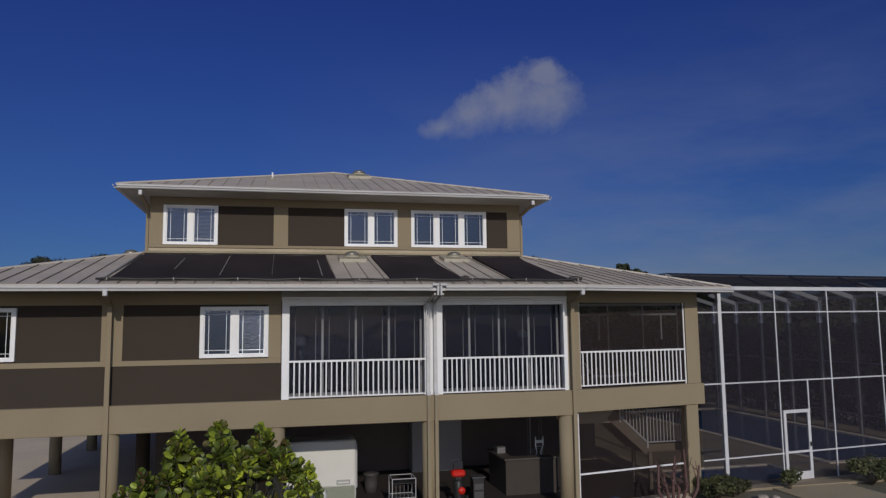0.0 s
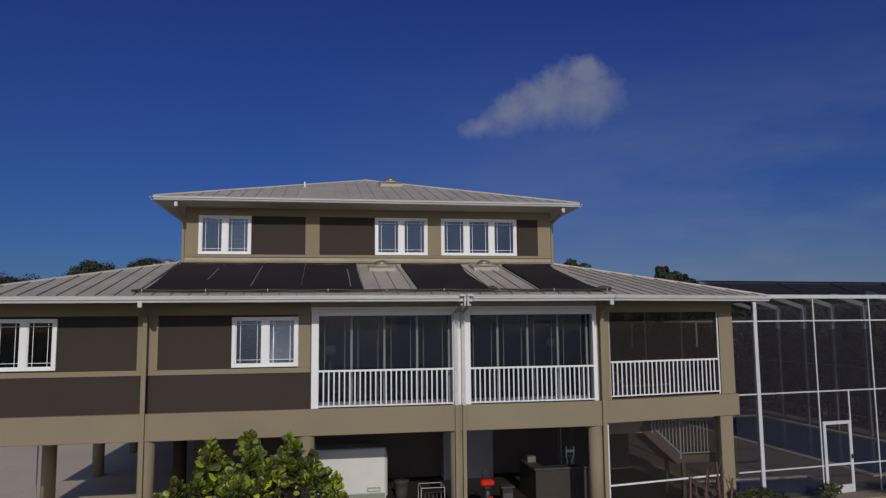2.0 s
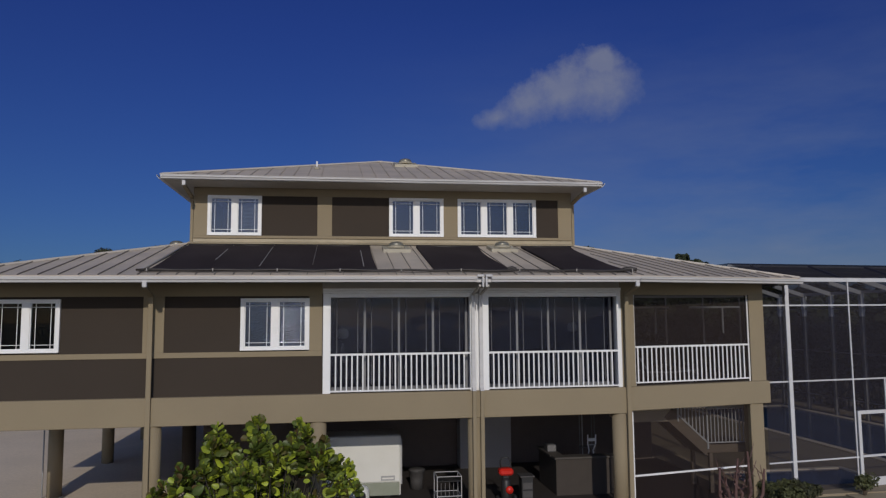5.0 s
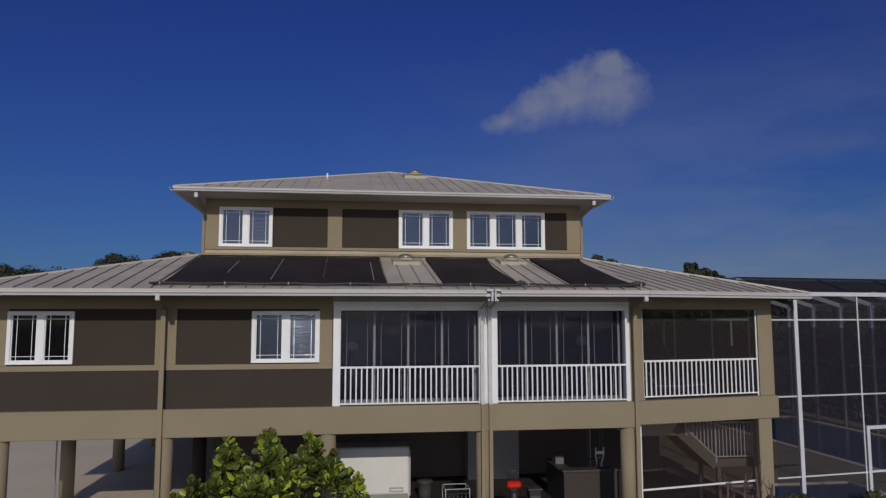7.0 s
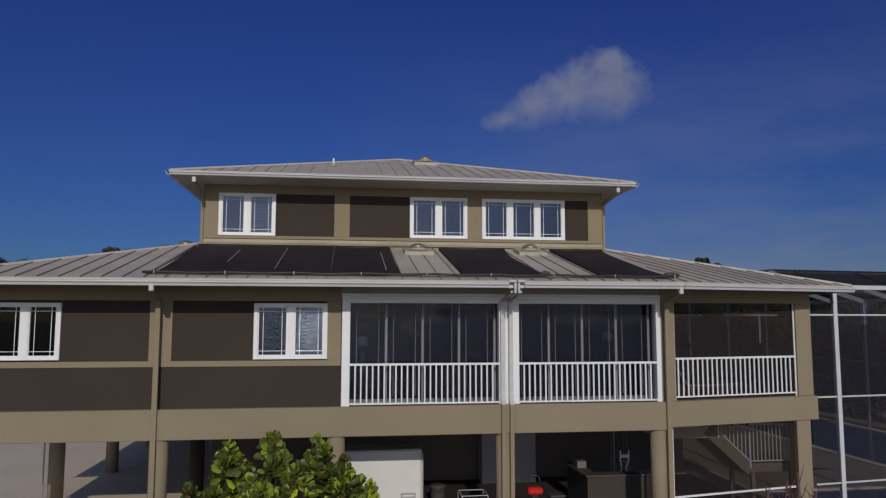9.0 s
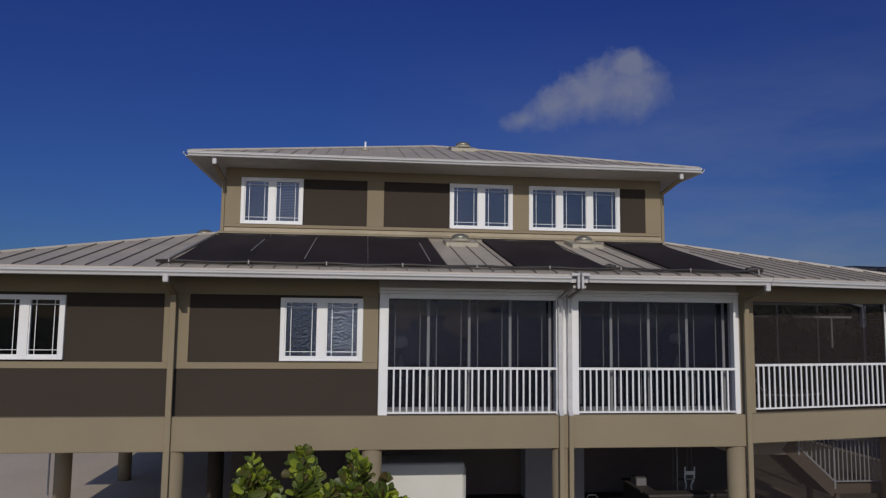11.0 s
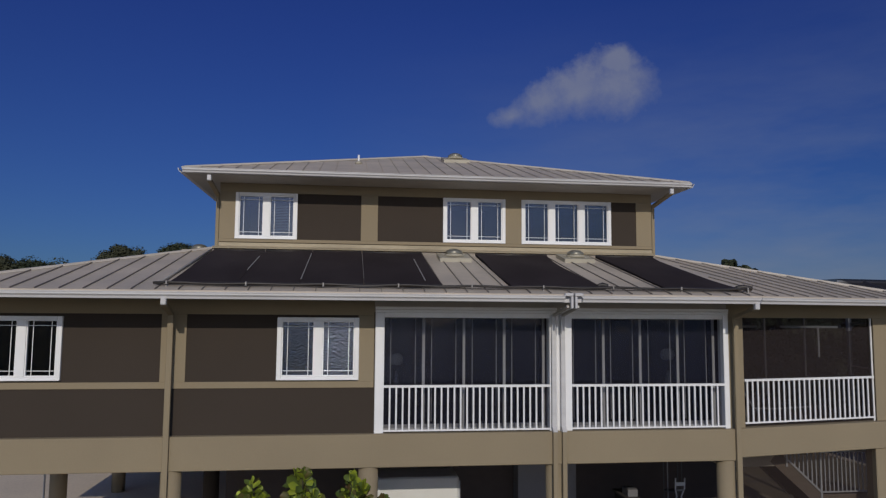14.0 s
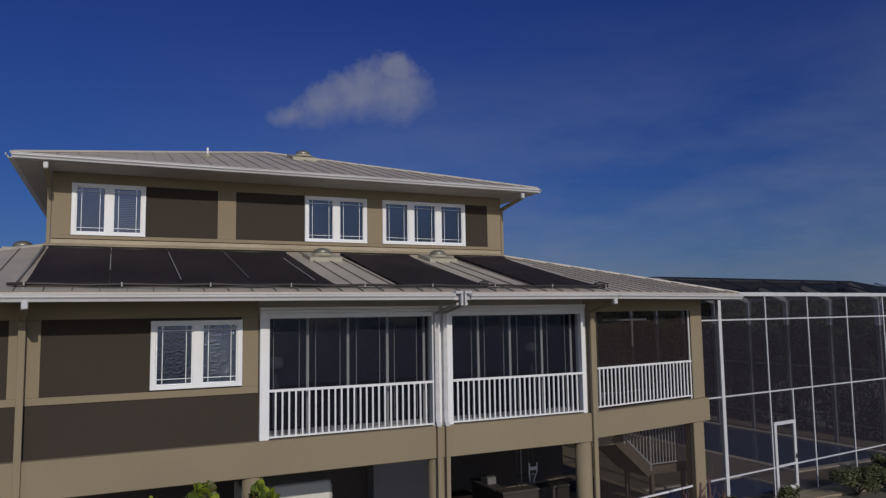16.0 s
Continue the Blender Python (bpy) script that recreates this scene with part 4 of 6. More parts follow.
def roof_vent(x, y, z, slope, size, label):
    t = empty("roof_vent", x, y, z, label, "roof vent", "vents on the roofs")
    w = 0.42 * size
    bm = slab(bmesh.new(), [(x - w, y - w, z - slope * w + 0.10), (x + w, y - w, z - slope * w + 0.10), (x + w, y + w, z + slope * w + 0.10), (x - w, y + w, z + slope * w + 0.10)], 0.16)
    part("base", bm, VENTBASE, t)
    part("collar", lathe(bmesh.new(), x, y, z + 0.06, [(0.27 * size, 0), (0.27 * size, 0.06), (0.22 * size, 0.08)]), VENTBASE, t, smooth=True)
    part("dome", lathe(bmesh.new(), x, y, z + 0.11, [(0.20 * size, 0), (0.235 * size, 0.04), (0.225 * size, 0.09), (0.17 * size, 0.135), (0.09 * size, 0.16), (0.02, 0.165)]), DOME, t, smooth=True)
    return t


roof_vent(2.12, 21.35, on_roof(0, 21.35).z, SL, 0.95, "tan exhaust vent with a metal dome on the lower roof")
roof_vent(5.36, 21.55, on_roof(0, 21.55).z, SL, 0.95, "tan exhaust vent with a metal dome on the lower roof")
roof_vent(2.86, 26.4, UEZ + 0.294 * (26.4 - UEY), 0.294, 1.0, "tan exhaust vent with a metal dome near the peak")
roof_vent(-4.52, 23.3, 6.99, 0.0, 0.9, "metal vent dome beside the upper storey")
stack = empty("vent_pipe", -0.3, 24.3, UEZ + 0.294 * (24.3 - UEY), "thin white plumbing vent pipe on the upper roof", "pipe")
part("stack", tube(bmesh.new(), [(-0.3, 24.3, UEZ + 0.294 * (24.3 - UEY) - 0.05), (-0.3, 24.3, UEZ + 0.294 * (24.3 - UEY) + 0.26)], 0.03, 10), WHITE, stack, smooth=True)
part("boot", lathe(bmesh.new(), -0.3, 24.3, UEZ + 0.294 * (24.3 - UEY) - 0.02, [(0.13, 0), (0.08, 0.08), (0.05, 0.10)], 12), VENTBASE, stack, smooth=True)

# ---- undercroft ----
# Thin dark sheet laid over the paler paving.
tagged(part("undercroft_floor", bay(boxes((-3.6, 7.8, 18.75, 24.98, G, G + 0.006), (7.8, 11.25, 18.75, 24.2, G, G + 0.006))), DARKFLOOR), "dark concrete floor under the house", "floor", kind="structure")
cab = empty("storage_cabinet", 1.15, 21.3, G, "tall white enamelled storage cabinet under the house", "cabinet")
part("body", boxes((0.14, 2.20, 20.84, 21.9, G + 0.08, 1.56), bevel=0.03), CHEST, cab)
part("door", boxes((0.16, 2.16, 20.805, 20.839, 0.29, 1.54), bevel=0.012), CHEST, cab)
part("lower_door", boxes((0.16, 2.16, 20.81, 20.839, G + 0.10, 0.275), bevel=0.012), CHESTLOW, cab, "grey-green lower panel")
part("plate", boxes((1.64, 2.03, 20.790, 20.804, 0.33, 0.46), bevel=0.004), GREYBAR, cab, "grey latch plate")
part("plate_bar", boxes((1.68, 1.99, 20.782, 20.789, 0.37, 0.41)), CHEST, cab)
part("hinge_bar", boxes((2.201, 2.24, 20.86, 20.92, 0.2, 1.45), bevel=0.01), GREYBAR, cab)
part("foot", boxes((0.3, 0.45, 21.0, 21.7, G, G + 0.08)), DARKMETAL, cab)
part("foot", boxes((1.75, 1.9, 21.0, 21.7, G, G + 0.08)), DARKMETAL, cab)

bx, by = 2.76, 21.9
can = empty("rubbish_bin", bx, by, G, "grey plastic rubbish bin in the shade of the undercroft", "bin")
part("body", lathe(bmesh.new(), bx, by, G, [(0.19, 0), (0.20, 0.25), (0.22, 0.50), (0.235, 0.51), (0.235, 0.54), (0.02, 0.55)]), GREYPLASTIC, can, smooth=True)
part("lid", lathe(bmesh.new(), bx, by, G + 0.535, [(0.245, 0), (0.245, 0.03), (0.16, 0.06), (0.02, 0.07)]), GREYPLASTIC, can, smooth=True)
for sx in (-0.15, 0.15):
    part("wheel", tube(bmesh.new(), [(bx + sx - 0.02, by + 0.20, G + 0.06), (bx + sx + 0.02, by + 0.20, G + 0.06)], 0.06, 14), DARKMETAL, can, smooth=True)

cart = empty("utility_cart", 3.35, 19.6, G, "white wire-framed cart with a dark top", "cart")
X0, X1, Y0, Y1, T = 3.02, 3.66, 19.3, 19.9, 0.56
part("top", boxes((X0, X1, Y0, Y1, T, T + 0.03), bevel=0.008), DARKMETAL, cart)
for a in (X0, X1):
    for b in (Y0, Y1):
        part("leg", bar(bmesh.new(), (a, b, G), (a, b, T + 0.14), 0.022), GREYBAR, cart)
for z in (T + 0.14, 0.2):
    part("side_rail", bar(bmesh.new(), (X0, Y0, z), (X1, Y0, z), 0.020), GREYBAR, cart)
    part("side_rail", bar(bmesh.new(), (X0, Y1, z), (X1, Y1, z), 0.020), GREYBAR, cart)
    part("side_rail", bar(bmesh.new(), (X0, Y0, z), (X0, Y1, z), 0.020), GREYBAR, cart)
    part("side_rail", bar(bmesh.new(), (X1, Y0, z), (X1, Y1, z), 0.020), GREYBAR, cart)
part("shelf", boxes((X0 + 0.02, X1 - 0.02, Y0 + 0.02, Y1 - 0.02, 0.16, 0.18)), DARKMETAL, cart)
for i in range(5):
    part("wire", bar(bmesh.new(), (X0 + 0.1 + i * 0.11, Y0, 0.2), (X0 + 0.1 + i * 0.11, Y0, T - 0.02), 0.012), DIMWIRE, cart)

wash = empty("pressure_washer", 4.92, 19.6, G, "red and black pressure washer with a looped handle", "machine")
wx, wy = 4.92, 19.6
part("body", boxes((wx - 0.20, wx + 0.19, wy - 0.14, wy + 0.14, 0.62, 0.80), bevel=0.05), RED, wash)
part("engine", lathe(bmesh.new(), wx, wy, G + 0.14, [(0.11, 0), (0.13, 0.10), (0.13, 0.50), (0.09, 0.58)]), DARKMETAL, wash, smooth=True)
part("hose_reel", tube(bmesh.new(), [(wx + 0.06, wy - 0.19, 0.26), (wx + 0.06, wy - 0.13, 0.26)], 0.10, 16), RED, wash, "red hose reel", smooth=True)
part("mast", bar(bmesh.new(), (wx, wy + 0.02, G + 0.12), (wx, wy + 0.02, 0.66), 0.16, 0.10), DARKMETAL, wash)
part("handle", tube(bmesh.new(), [(wx - 0.13, wy, 0.72), (wx - 0.14, wy + 0.04, 0.98), (wx - 0.08, wy + 0.05, 1.06), (wx + 0.08, wy + 0.05, 1.06), (wx + 0.14, wy + 0.04, 0.98), (wx + 0.13, wy, 0.72)], 0.018, 8), DARKMETAL, wash, smooth=True)
for s in (-1, 1):
    bm = tube(bmesh.new(), [(wx + s * 0.20, wy, G + 0.14), (wx + s * 0.27, wy, G + 0.14)], 0.14, 18)
    part("wheel", bm, DARKMETAL, wash, smooth=True)
part("axle", bar(bmesh.new(), (wx - 0.2, wy, G + 0.14), (wx + 0.2, wy, G + 0.14), 0.04), CHROME, wash)

crate = empty("tool_trolley", 5.55, 19.9, G, "small dark tool trolley with a grey top", "cart")
part("top", boxes((5.35, 5.75, 19.7, 20.1, 0.50, 0.54), bevel=0.006), GREYPLASTIC, crate)
for z in (0.05, 0.27):
    part("drawer", boxes((5.41, 5.69, 19.715, 19.739, z - 0.09, z + 0.09), bevel=0.006), GREYPLASTIC, crate)
part("body", boxes((5.39, 5.71, 19.74, 20.06, G, 0.50), bevel=0.01), DARKMETAL, crate)

bar_counter = empty("bar_counter", 7.2, 20.8, G, "L-shaped brown stucco bar counter with a stone top", "counter")
part("front", boxes((6.55, 8.55, 20.34, 20.58, G, 0.82)), COUNTER, bar_counter)
part("side", boxes((6.55, 6.79, 20.581, 22.1, G, 0.82)), COUNTER, bar_counter)
part("top", boxes((6.50, 8.55, 20.29, 20.70, 0.821, 0.88), bevel=0.01), COUNTERTOP, bar_counter)
part("top", boxes((6.48, 6.86, 20.701, 22.1, 0.821, 0.88), bevel=0.01), COUNTERTOP, bar_counter)

rack = empty("wire_rack", 7.85, 21.46, G, "slim dull metal rack with wire shelves behind the counter", "rack")
for rx in (7.68, 8.06):
    for ry in (21.34, 21.58):
        part("upright", bar(bmesh.new(), (rx, ry, G), (rx, ry, 2.25), 0.022), GREYBAR if rx < 7.8 and ry < 21.5 else DIMWIRE, rack)
for rz in (0.3, 0.95):
    part("shelf", boxes((7.66, 8.08, 21.32, 21.60, rz - 0.01, rz + 0.01)), DIMWIRE, rack)

stool = empty("bar_stool", 7.845, 21.0, G, "dull grey metal bar stool with a barred back behind the counter", "stool")
for sx in (7.725, 7.965):
    part("leg", tube(bmesh.new(), [(sx + (sx - 7.845) * 0.7, 20.72, G), (sx, 20.80, 0.50), (sx, 20.84, 0.60)], 0.016, 8), GREYBAR, stool, smooth=True)
    part("leg", tube(bmesh.new(), [(sx + (sx - 7.845) * 0.7, 21.24, G), (sx, 21.16, 0.50), (sx, 21.12, 0.60)], 0.016, 8), GREYBAR, stool, smooth=True)
    part("back_post", tube(bmesh.new(), [(sx, 21.12, 0.61), (sx * 0.5 + 3.9225, 21.06, 0.90), (sx, 21.0, 1.10), (sx, 20.98, 1.37)], 0.020, 8), ALU, stool, smooth=True)
part("seat", boxes((7.685, 8.005, 20.80, 21.16, 0.601, 0.64), bevel=0.015), GREYBAR, stool)
part("back_bar", boxes((7.715, 7.975, 20.965, 20.99, 1.18, 1.27), bevel=0.008), ALU, stool)
part("back_bar", boxes((7.725, 7.965, 20.975, 21.0, 1.06, 1.09), bevel=0.006), GREYBAR, stool)
carton = empty("carton", 6.68, 21.4, 0.88, "small dull carton standing on the counter top", "box")
part("body", boxes((6.56, 6.82, 21.2, 21.6, 0.881, 1.06), bevel=0.008), DIMWIRE, carton)
part("flap", slab(bmesh.new(), [(6.57, 21.21, 1.075), (6.81, 21.21, 1.075), (6.80, 21.41, 1.09), (6.58, 21.41, 1.09)], 0.006), DIMWIRE, carton)

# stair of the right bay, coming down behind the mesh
def scale_from_eye(bm):
    """Scales the stair from the camera's first position: further behind the mesh, same view."""
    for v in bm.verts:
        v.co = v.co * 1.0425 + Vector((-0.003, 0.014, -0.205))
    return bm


stair = empty("outside_stair", 10.4, 19.5, G, "timber stair with white balusters inside the screened bay", "stairs")
SY0, SY1 = 19.0, 20.2
part("landing", scale_from_eye(boxes((10.42, 11.72, SY0 + 0.02, SY1, 1.10, 1.32), bevel=0.01)), WOOD, stair)
part("stringer", scale_from_eye(bar(bmesh.new(), (9.30, SY0 + 0.03, 2.20), (10.46, SY0 + 0.03, 1.16), 0.05, 0.30)), WOOD, stair)
part("stringer", scale_from_eye(bar(bmesh.new(), (9.30, SY1 - 0.03, 2.20), (10.46, SY1 - 0.03, 1.16), 0.05, 0.30)), WOOD, stair)
for i in range(6):
    x, z = 10.20 - i * 0.19, 1.50 + i * 0.16
    part("tread", scale_from_eye(boxes((x, x + 0.24, SY0 + 0.06, SY1 - 0.06, z - 0.045, z), bevel=0.006)), WOOD, stair)
part("soffit_board", scale_from_eye(slab(bmesh.new(), [(9.30, SY0 + 0.06, 2.08), (10.46, SY0 + 0.06, 1.04), (10.46, SY1 - 0.06, 1.04), (9.30, SY1 - 0.06, 2.08)], 0.02)), WOOD, stair)
# Concrete colour in place of tan: bounced light is put into the beam.
part("landing_beam", scale_from_eye(boxes((8.1, 9.4, SY0 + 0.02, SY1, 1.98, 2.33), bevel=0.01)), CONCRETE, stair, "landing beam, its tan lightened to stand for bounced light")
for x, y in ((10.5, SY0 + 0.08), (11.58, SY0 + 0.08), (10.5, SY1 - 0.12)):
    part("support", scale_from_eye(boxes((x, x + 0.1, y, y + 0.1, G, 1.10))), WOOD, stair)
part("top_rail", scale_from_eye(boxes((10.42, 11.60, SY0 - 0.03, SY0 + 0.02, 2.28, 2.33))), ALU, stair)
part("bottom_rail", scale_from_eye(boxes((10.42, 11.60, SY0 - 0.02, SY0 + 0.01, 1.37, 1.40))), ALU, stair)
part("slope_rail", scale_from_eye(bar(bmesh.new(), (9.58, SY0 - 0.005, 2.16), (10.42, SY0 - 0.005, 1.385), 0.03, 0.035)), ALU, stair)
part("newel", scale_from_eye(boxes((9.56, 9.60, SY0 - 0.03, SY0 + 0.02, 1.98, 2.33))), ALU, stair)
part("newel", scale_from_eye(boxes((10.40, 10.44, SY0 - 0.03, SY0 + 0.02, 1.22, 2.33))), ALU, stair)
for i in range(11):
    x = 10.53 + i * 0.105
    part("baluster", scale_from_eye(boxes((x - 0.012, x + 0.012, SY0 - 0.017, SY0 + 0.007, 1.401, 2.279))), ALU, stair)
for i in range(7):
    x = 9.68 + i * 0.105
    part("baluster", scale_from_eye(boxes((x - 0.012, x + 0.012, SY0 - 0.017, SY0 + 0.007, 2.16 - (x - 9.58) * 0.922, 2.33))), ALU, stair)

# ---- pool, deck and the screened pool enclosure ----
deck = tagged(part("pool_deck", boxes((11.62, 29.0, 19.2, 40.0, G - 0.3, G + 0.01)), DECK), "tan rendered pool deck", "deck", kind="structure")
pool = empty("swimming_pool", 21.7, 29.0, G, "dark blue swimming pool with a pale coping", "pool")
part("water", boxes((19.1, 24.4, 22.0, 37.0, G + 0.012, G + 0.016)), WATER, pool)
for a in ((18.8, 19.1, 21.7, 37.3), (24.4, 24.7, 21.7, 37.3), (19.1, 24.4, 21.7, 22.0), (19.1, 24.4, 37.0, 37.3)):
    part("coping", boxes((*a, G + 0.011, G + 0.06), bevel=0.015), CONCRETE, pool)
spa = empty("spa_basin", 14.6, 21.2, G, "small dark blue spa basin beside the pool", "pool")
part("water", boxes((12.6, 16.6, 20.2, 22.1, G + 0.012, G + 0.016)), WATER, spa)
part("coping", boxes((12.6, 16.6, 22.1, 22.3, G + 0.011, G + 0.05), (16.6, 16.8, 20.2, 22.3, G + 0.011, G + 0.05), bevel=0.012), CONCRETE, spa)

cage = empty("pool_enclosure", 18, 20, G, "tall white aluminium pool enclosure with dark insect screens", "screen enclosure")
CX = (12.45, 13.28, 15.49, 17.70, 19.98, 22.32, 25.0)
LEANY, RISE, Z1, FAR = 0.13, 0.52, 5.86, 38.0
EASTX, SLOPE_IN = CX[-1], 1.7
EASTY = [FAR - 0.42 - 2.13 * i for i in range(8)]


def cy(x, d=0.0):
    return 19.50 + LEANY * (x - 13.3) + d


for x in CX[1:]:
    w = 0.115 if x == CX[1] else 0.040
    part("post", bar(bmesh.new(), (x, cy(x), G), (x, cy(x), Z1 - 0.06), w, w), CAGEWHITE, cage)
    part("rafter", bar(bmesh.new(), (x, cy(x), Z1), (x, cy(x, SLOPE_IN), Z1 + RISE), 0.04, 0.07), CAGEWHITE, cage)
for z in (0.68, 2.93, 5.11):
    part("rail", bar(bmesh.new(), (CX[0], cy(CX[0]), z), (EASTX, cy(EASTX), z), 0.036, 0.040), CAGEWHITE, cage)
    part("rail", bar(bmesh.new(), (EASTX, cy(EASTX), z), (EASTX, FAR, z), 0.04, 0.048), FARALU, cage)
part("eaves_beam", bar(bmesh.new(), (CX[0], cy(CX[0]), Z1), (EASTX, cy(EASTX), Z1), 0.10, 0.115), CAGEWHITE, cage)
part("eaves_beam", bar(bmesh.new(), (EASTX, cy(EASTX), Z1), (EASTX, FAR, Z1), 0.10, 0.13), CAGEWHITE, cage)
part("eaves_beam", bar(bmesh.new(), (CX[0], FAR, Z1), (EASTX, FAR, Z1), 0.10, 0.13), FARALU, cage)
part("purlin", bar(bmesh.new(), (CX[0], cy(CX[0], SLOPE_IN), Z1 + RISE), (EASTX - SLOPE_IN, cy(EASTX, SLOPE_IN), Z1 + RISE), 0.05, 0.05), CAGEWHITE, cage)
part("purlin", bar(bmesh.new(), (EASTX - SLOPE_IN, cy(EASTX, SLOPE_IN), Z1 + RISE), (EASTX - SLOPE_IN, FAR, Z1 + RISE), 0.05, 0.05), CAGEWHITE, cage)
for y in EASTY:
    # Dark post, white knee: shade below and sun above are put into the colours.
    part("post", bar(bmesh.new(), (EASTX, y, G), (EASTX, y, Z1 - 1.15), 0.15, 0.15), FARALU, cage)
    part("knee", bar(bmesh.new(), (EASTX, y, Z1 - 1.15), (EASTX, y, Z1 + 0.05), 0.18, 0.18), ALU, cage, "white frame knee")
    part("knee_rafter", bar(bmesh.new(), (EASTX, y, Z1 - 0.05), (EASTX - SLOPE_IN, y, Z1 + RISE - 0.05), 0.12, 0.20), ALU, cage)
    part("cross_beam", bar(bmesh.new(), (EASTX - SLOPE_IN, y, Z1 + RISE), (12.3, y, Z1 + RISE), 0.05, 0.12), FARALU, cage)
for x in (14.0, 16.2, 18.4, 20.6, 22.8):
    part("post", bar(bmesh.new(), (x, FAR, G), (x, FAR, Z1), 0.08, 0.08), FARALU, cage)
# frames of the inner screen wall behind the corner balcony
for x0, x1, xv in ((10.3, 11.83, 11.34), (12.6, 14.5, 13.84)):
    part("inner_rail", bar(bmesh.new(), (x0, 24.0, 5.12), (x1, 24.0, 5.12), 0.05, 0.065), ALU, cage)
    part("inner_post", bar(bmesh.new(), (xv, 24.0, 4.2), (xv, 24.0, 5.09), 0.055, 0.055), ALU, cage)
for a, b in zip(CX, CX[1:]):
    part("screen", quad(bmesh.new(), (a, cy(a), G), (b, cy(b), G), (b, cy(b), Z1), (a, cy(a), Z1)), SCREEN, cage)
    k = min(b, EASTX - SLOPE_IN)
    part("roof_screen", quad(bmesh.new(), (a, cy(a), Z1 + 0.07), (b, cy(b), Z1 + 0.07), (k, cy(k, SLOPE_IN), Z1 + RISE + 0.07), (min(a, k), cy(min(a, k), SLOPE_IN), Z1 + RISE + 0.07)), SCREEN_R, cage)
part("screen", quad(bmesh.new(), (EASTX, cy(EASTX), G), (EASTX, FAR, G), (EASTX, FAR, Z1), (EASTX, cy(EASTX), Z1)), SCREEN, cage)
part("screen", quad(bmesh.new(), (CX[0], FAR, G), (EASTX, FAR, G), (EASTX, FAR, Z1), (CX[0], FAR, Z1)), SCREEN, cage)
k = EASTX - SLOPE_IN
part("roof_screen", quad(bmesh.new(), (EASTX, cy(EASTX), Z1 + 0.07), (EASTX, FAR, Z1 + 0.07), (k, FAR, Z1 + RISE + 0.07), (k, cy(k, SLOPE_IN), Z1 + RISE + 0.07)), SCREEN_R, cage)
part("roof_screen", quad(bmesh.new(), (CX[0], cy(CX[0], SLOPE_IN), Z1 + RISE + 0.07), (k, cy(k, SLOPE_IN), Z1 + RISE + 0.07), (k, FAR, Z1 + RISE + 0.07), (CX[0], FAR, Z1 + RISE + 0.07)), SCREEN_R, cage)
# screen door beside the second post
dx0, dx1, dz = 15.56, 16.65, 1.96
d = part("door", boxes((dx0, dx0 + 0.10, cy(dx0) - 0.05, cy(dx0) + 0.02, G + 0.02, dz), (dx1 - 0.10, dx1, cy(dx1) - 0.05, cy(dx1) + 0.02, G + 0.02, dz), bevel=0.006), CAGEWHITE, cage, "white framed screen door, closed")
part("door_rail", bar(bmesh.new(), (dx0, cy(dx0) - 0.02, dz), (dx1, cy(dx1) - 0.02, dz), 0.06, 0.10), CAGEWHITE, d)
part("door_rail", bar(bmesh.new(), (dx0 + 0.1, cy(dx0) - 0.02, 0.70), (dx1 - 0.1, cy(dx1) - 0.02, 0.70), 0.05, 0.06), CAGEWHITE, d)
part("kick_plate", bar(bmesh.new(), (dx0 + 0.1, cy(dx0) - 0.02, G + 0.14), (dx1 - 0.1, cy(dx1) - 0.02, G + 0.14), 0.04, 0.24), CAGEWHITE, d)
part("door_handle", boxes((dx1 - 0.08, dx1 - 0.03, cy(dx1) - 0.10, cy(dx1) - 0.052, 0.85, 0.98), bevel=0.008), DARKMETAL, d)
part("post", bar(bmesh.new(), (dx1, cy(dx1), dz + 0.05), (dx1, cy(dx1), 2.91), 0.045, 0.045), CAGEWHITE, cage)


# ---- planting ----
def blades(bm, centre, size, rng, n, radius, flat=1.0, shape=1.0, wild=0.5):
    """n small leaf faces, each a bent pair, scattered in and on a ball."""
    for _ in range(n):
        d = Vector((rng.gauss(0, 1), rng.gauss(0, 1), rng.gauss(0, 1))).normalized()
        r = radius * (0.55 + 0.45 * rng.random())
        c = Vector(centre) + Vector((d.x * r, d.y * r, d.z * r * flat))
        nrm = (d + Vector((rng.gauss(0, wild), rng.gauss(0, wild), rng.gauss(0.3, wild)))).normalized()
        a = nrm.orthogonal().normalized()
        a = (Matrix.Rotation(rng.random() * math.tau, 3, nrm) @ a)
        b = nrm.cross(a)
        s = size * (0.6 + 0.8 * rng.random())
        p = [c - a * s, c + b * s * 0.5 * shape + nrm * s * 0.12, c + a * s, c - b * s * 0.5 * shape + nrm * s * 0.12]
        bm.faces.new([bm.verts.new(v) for v in p])


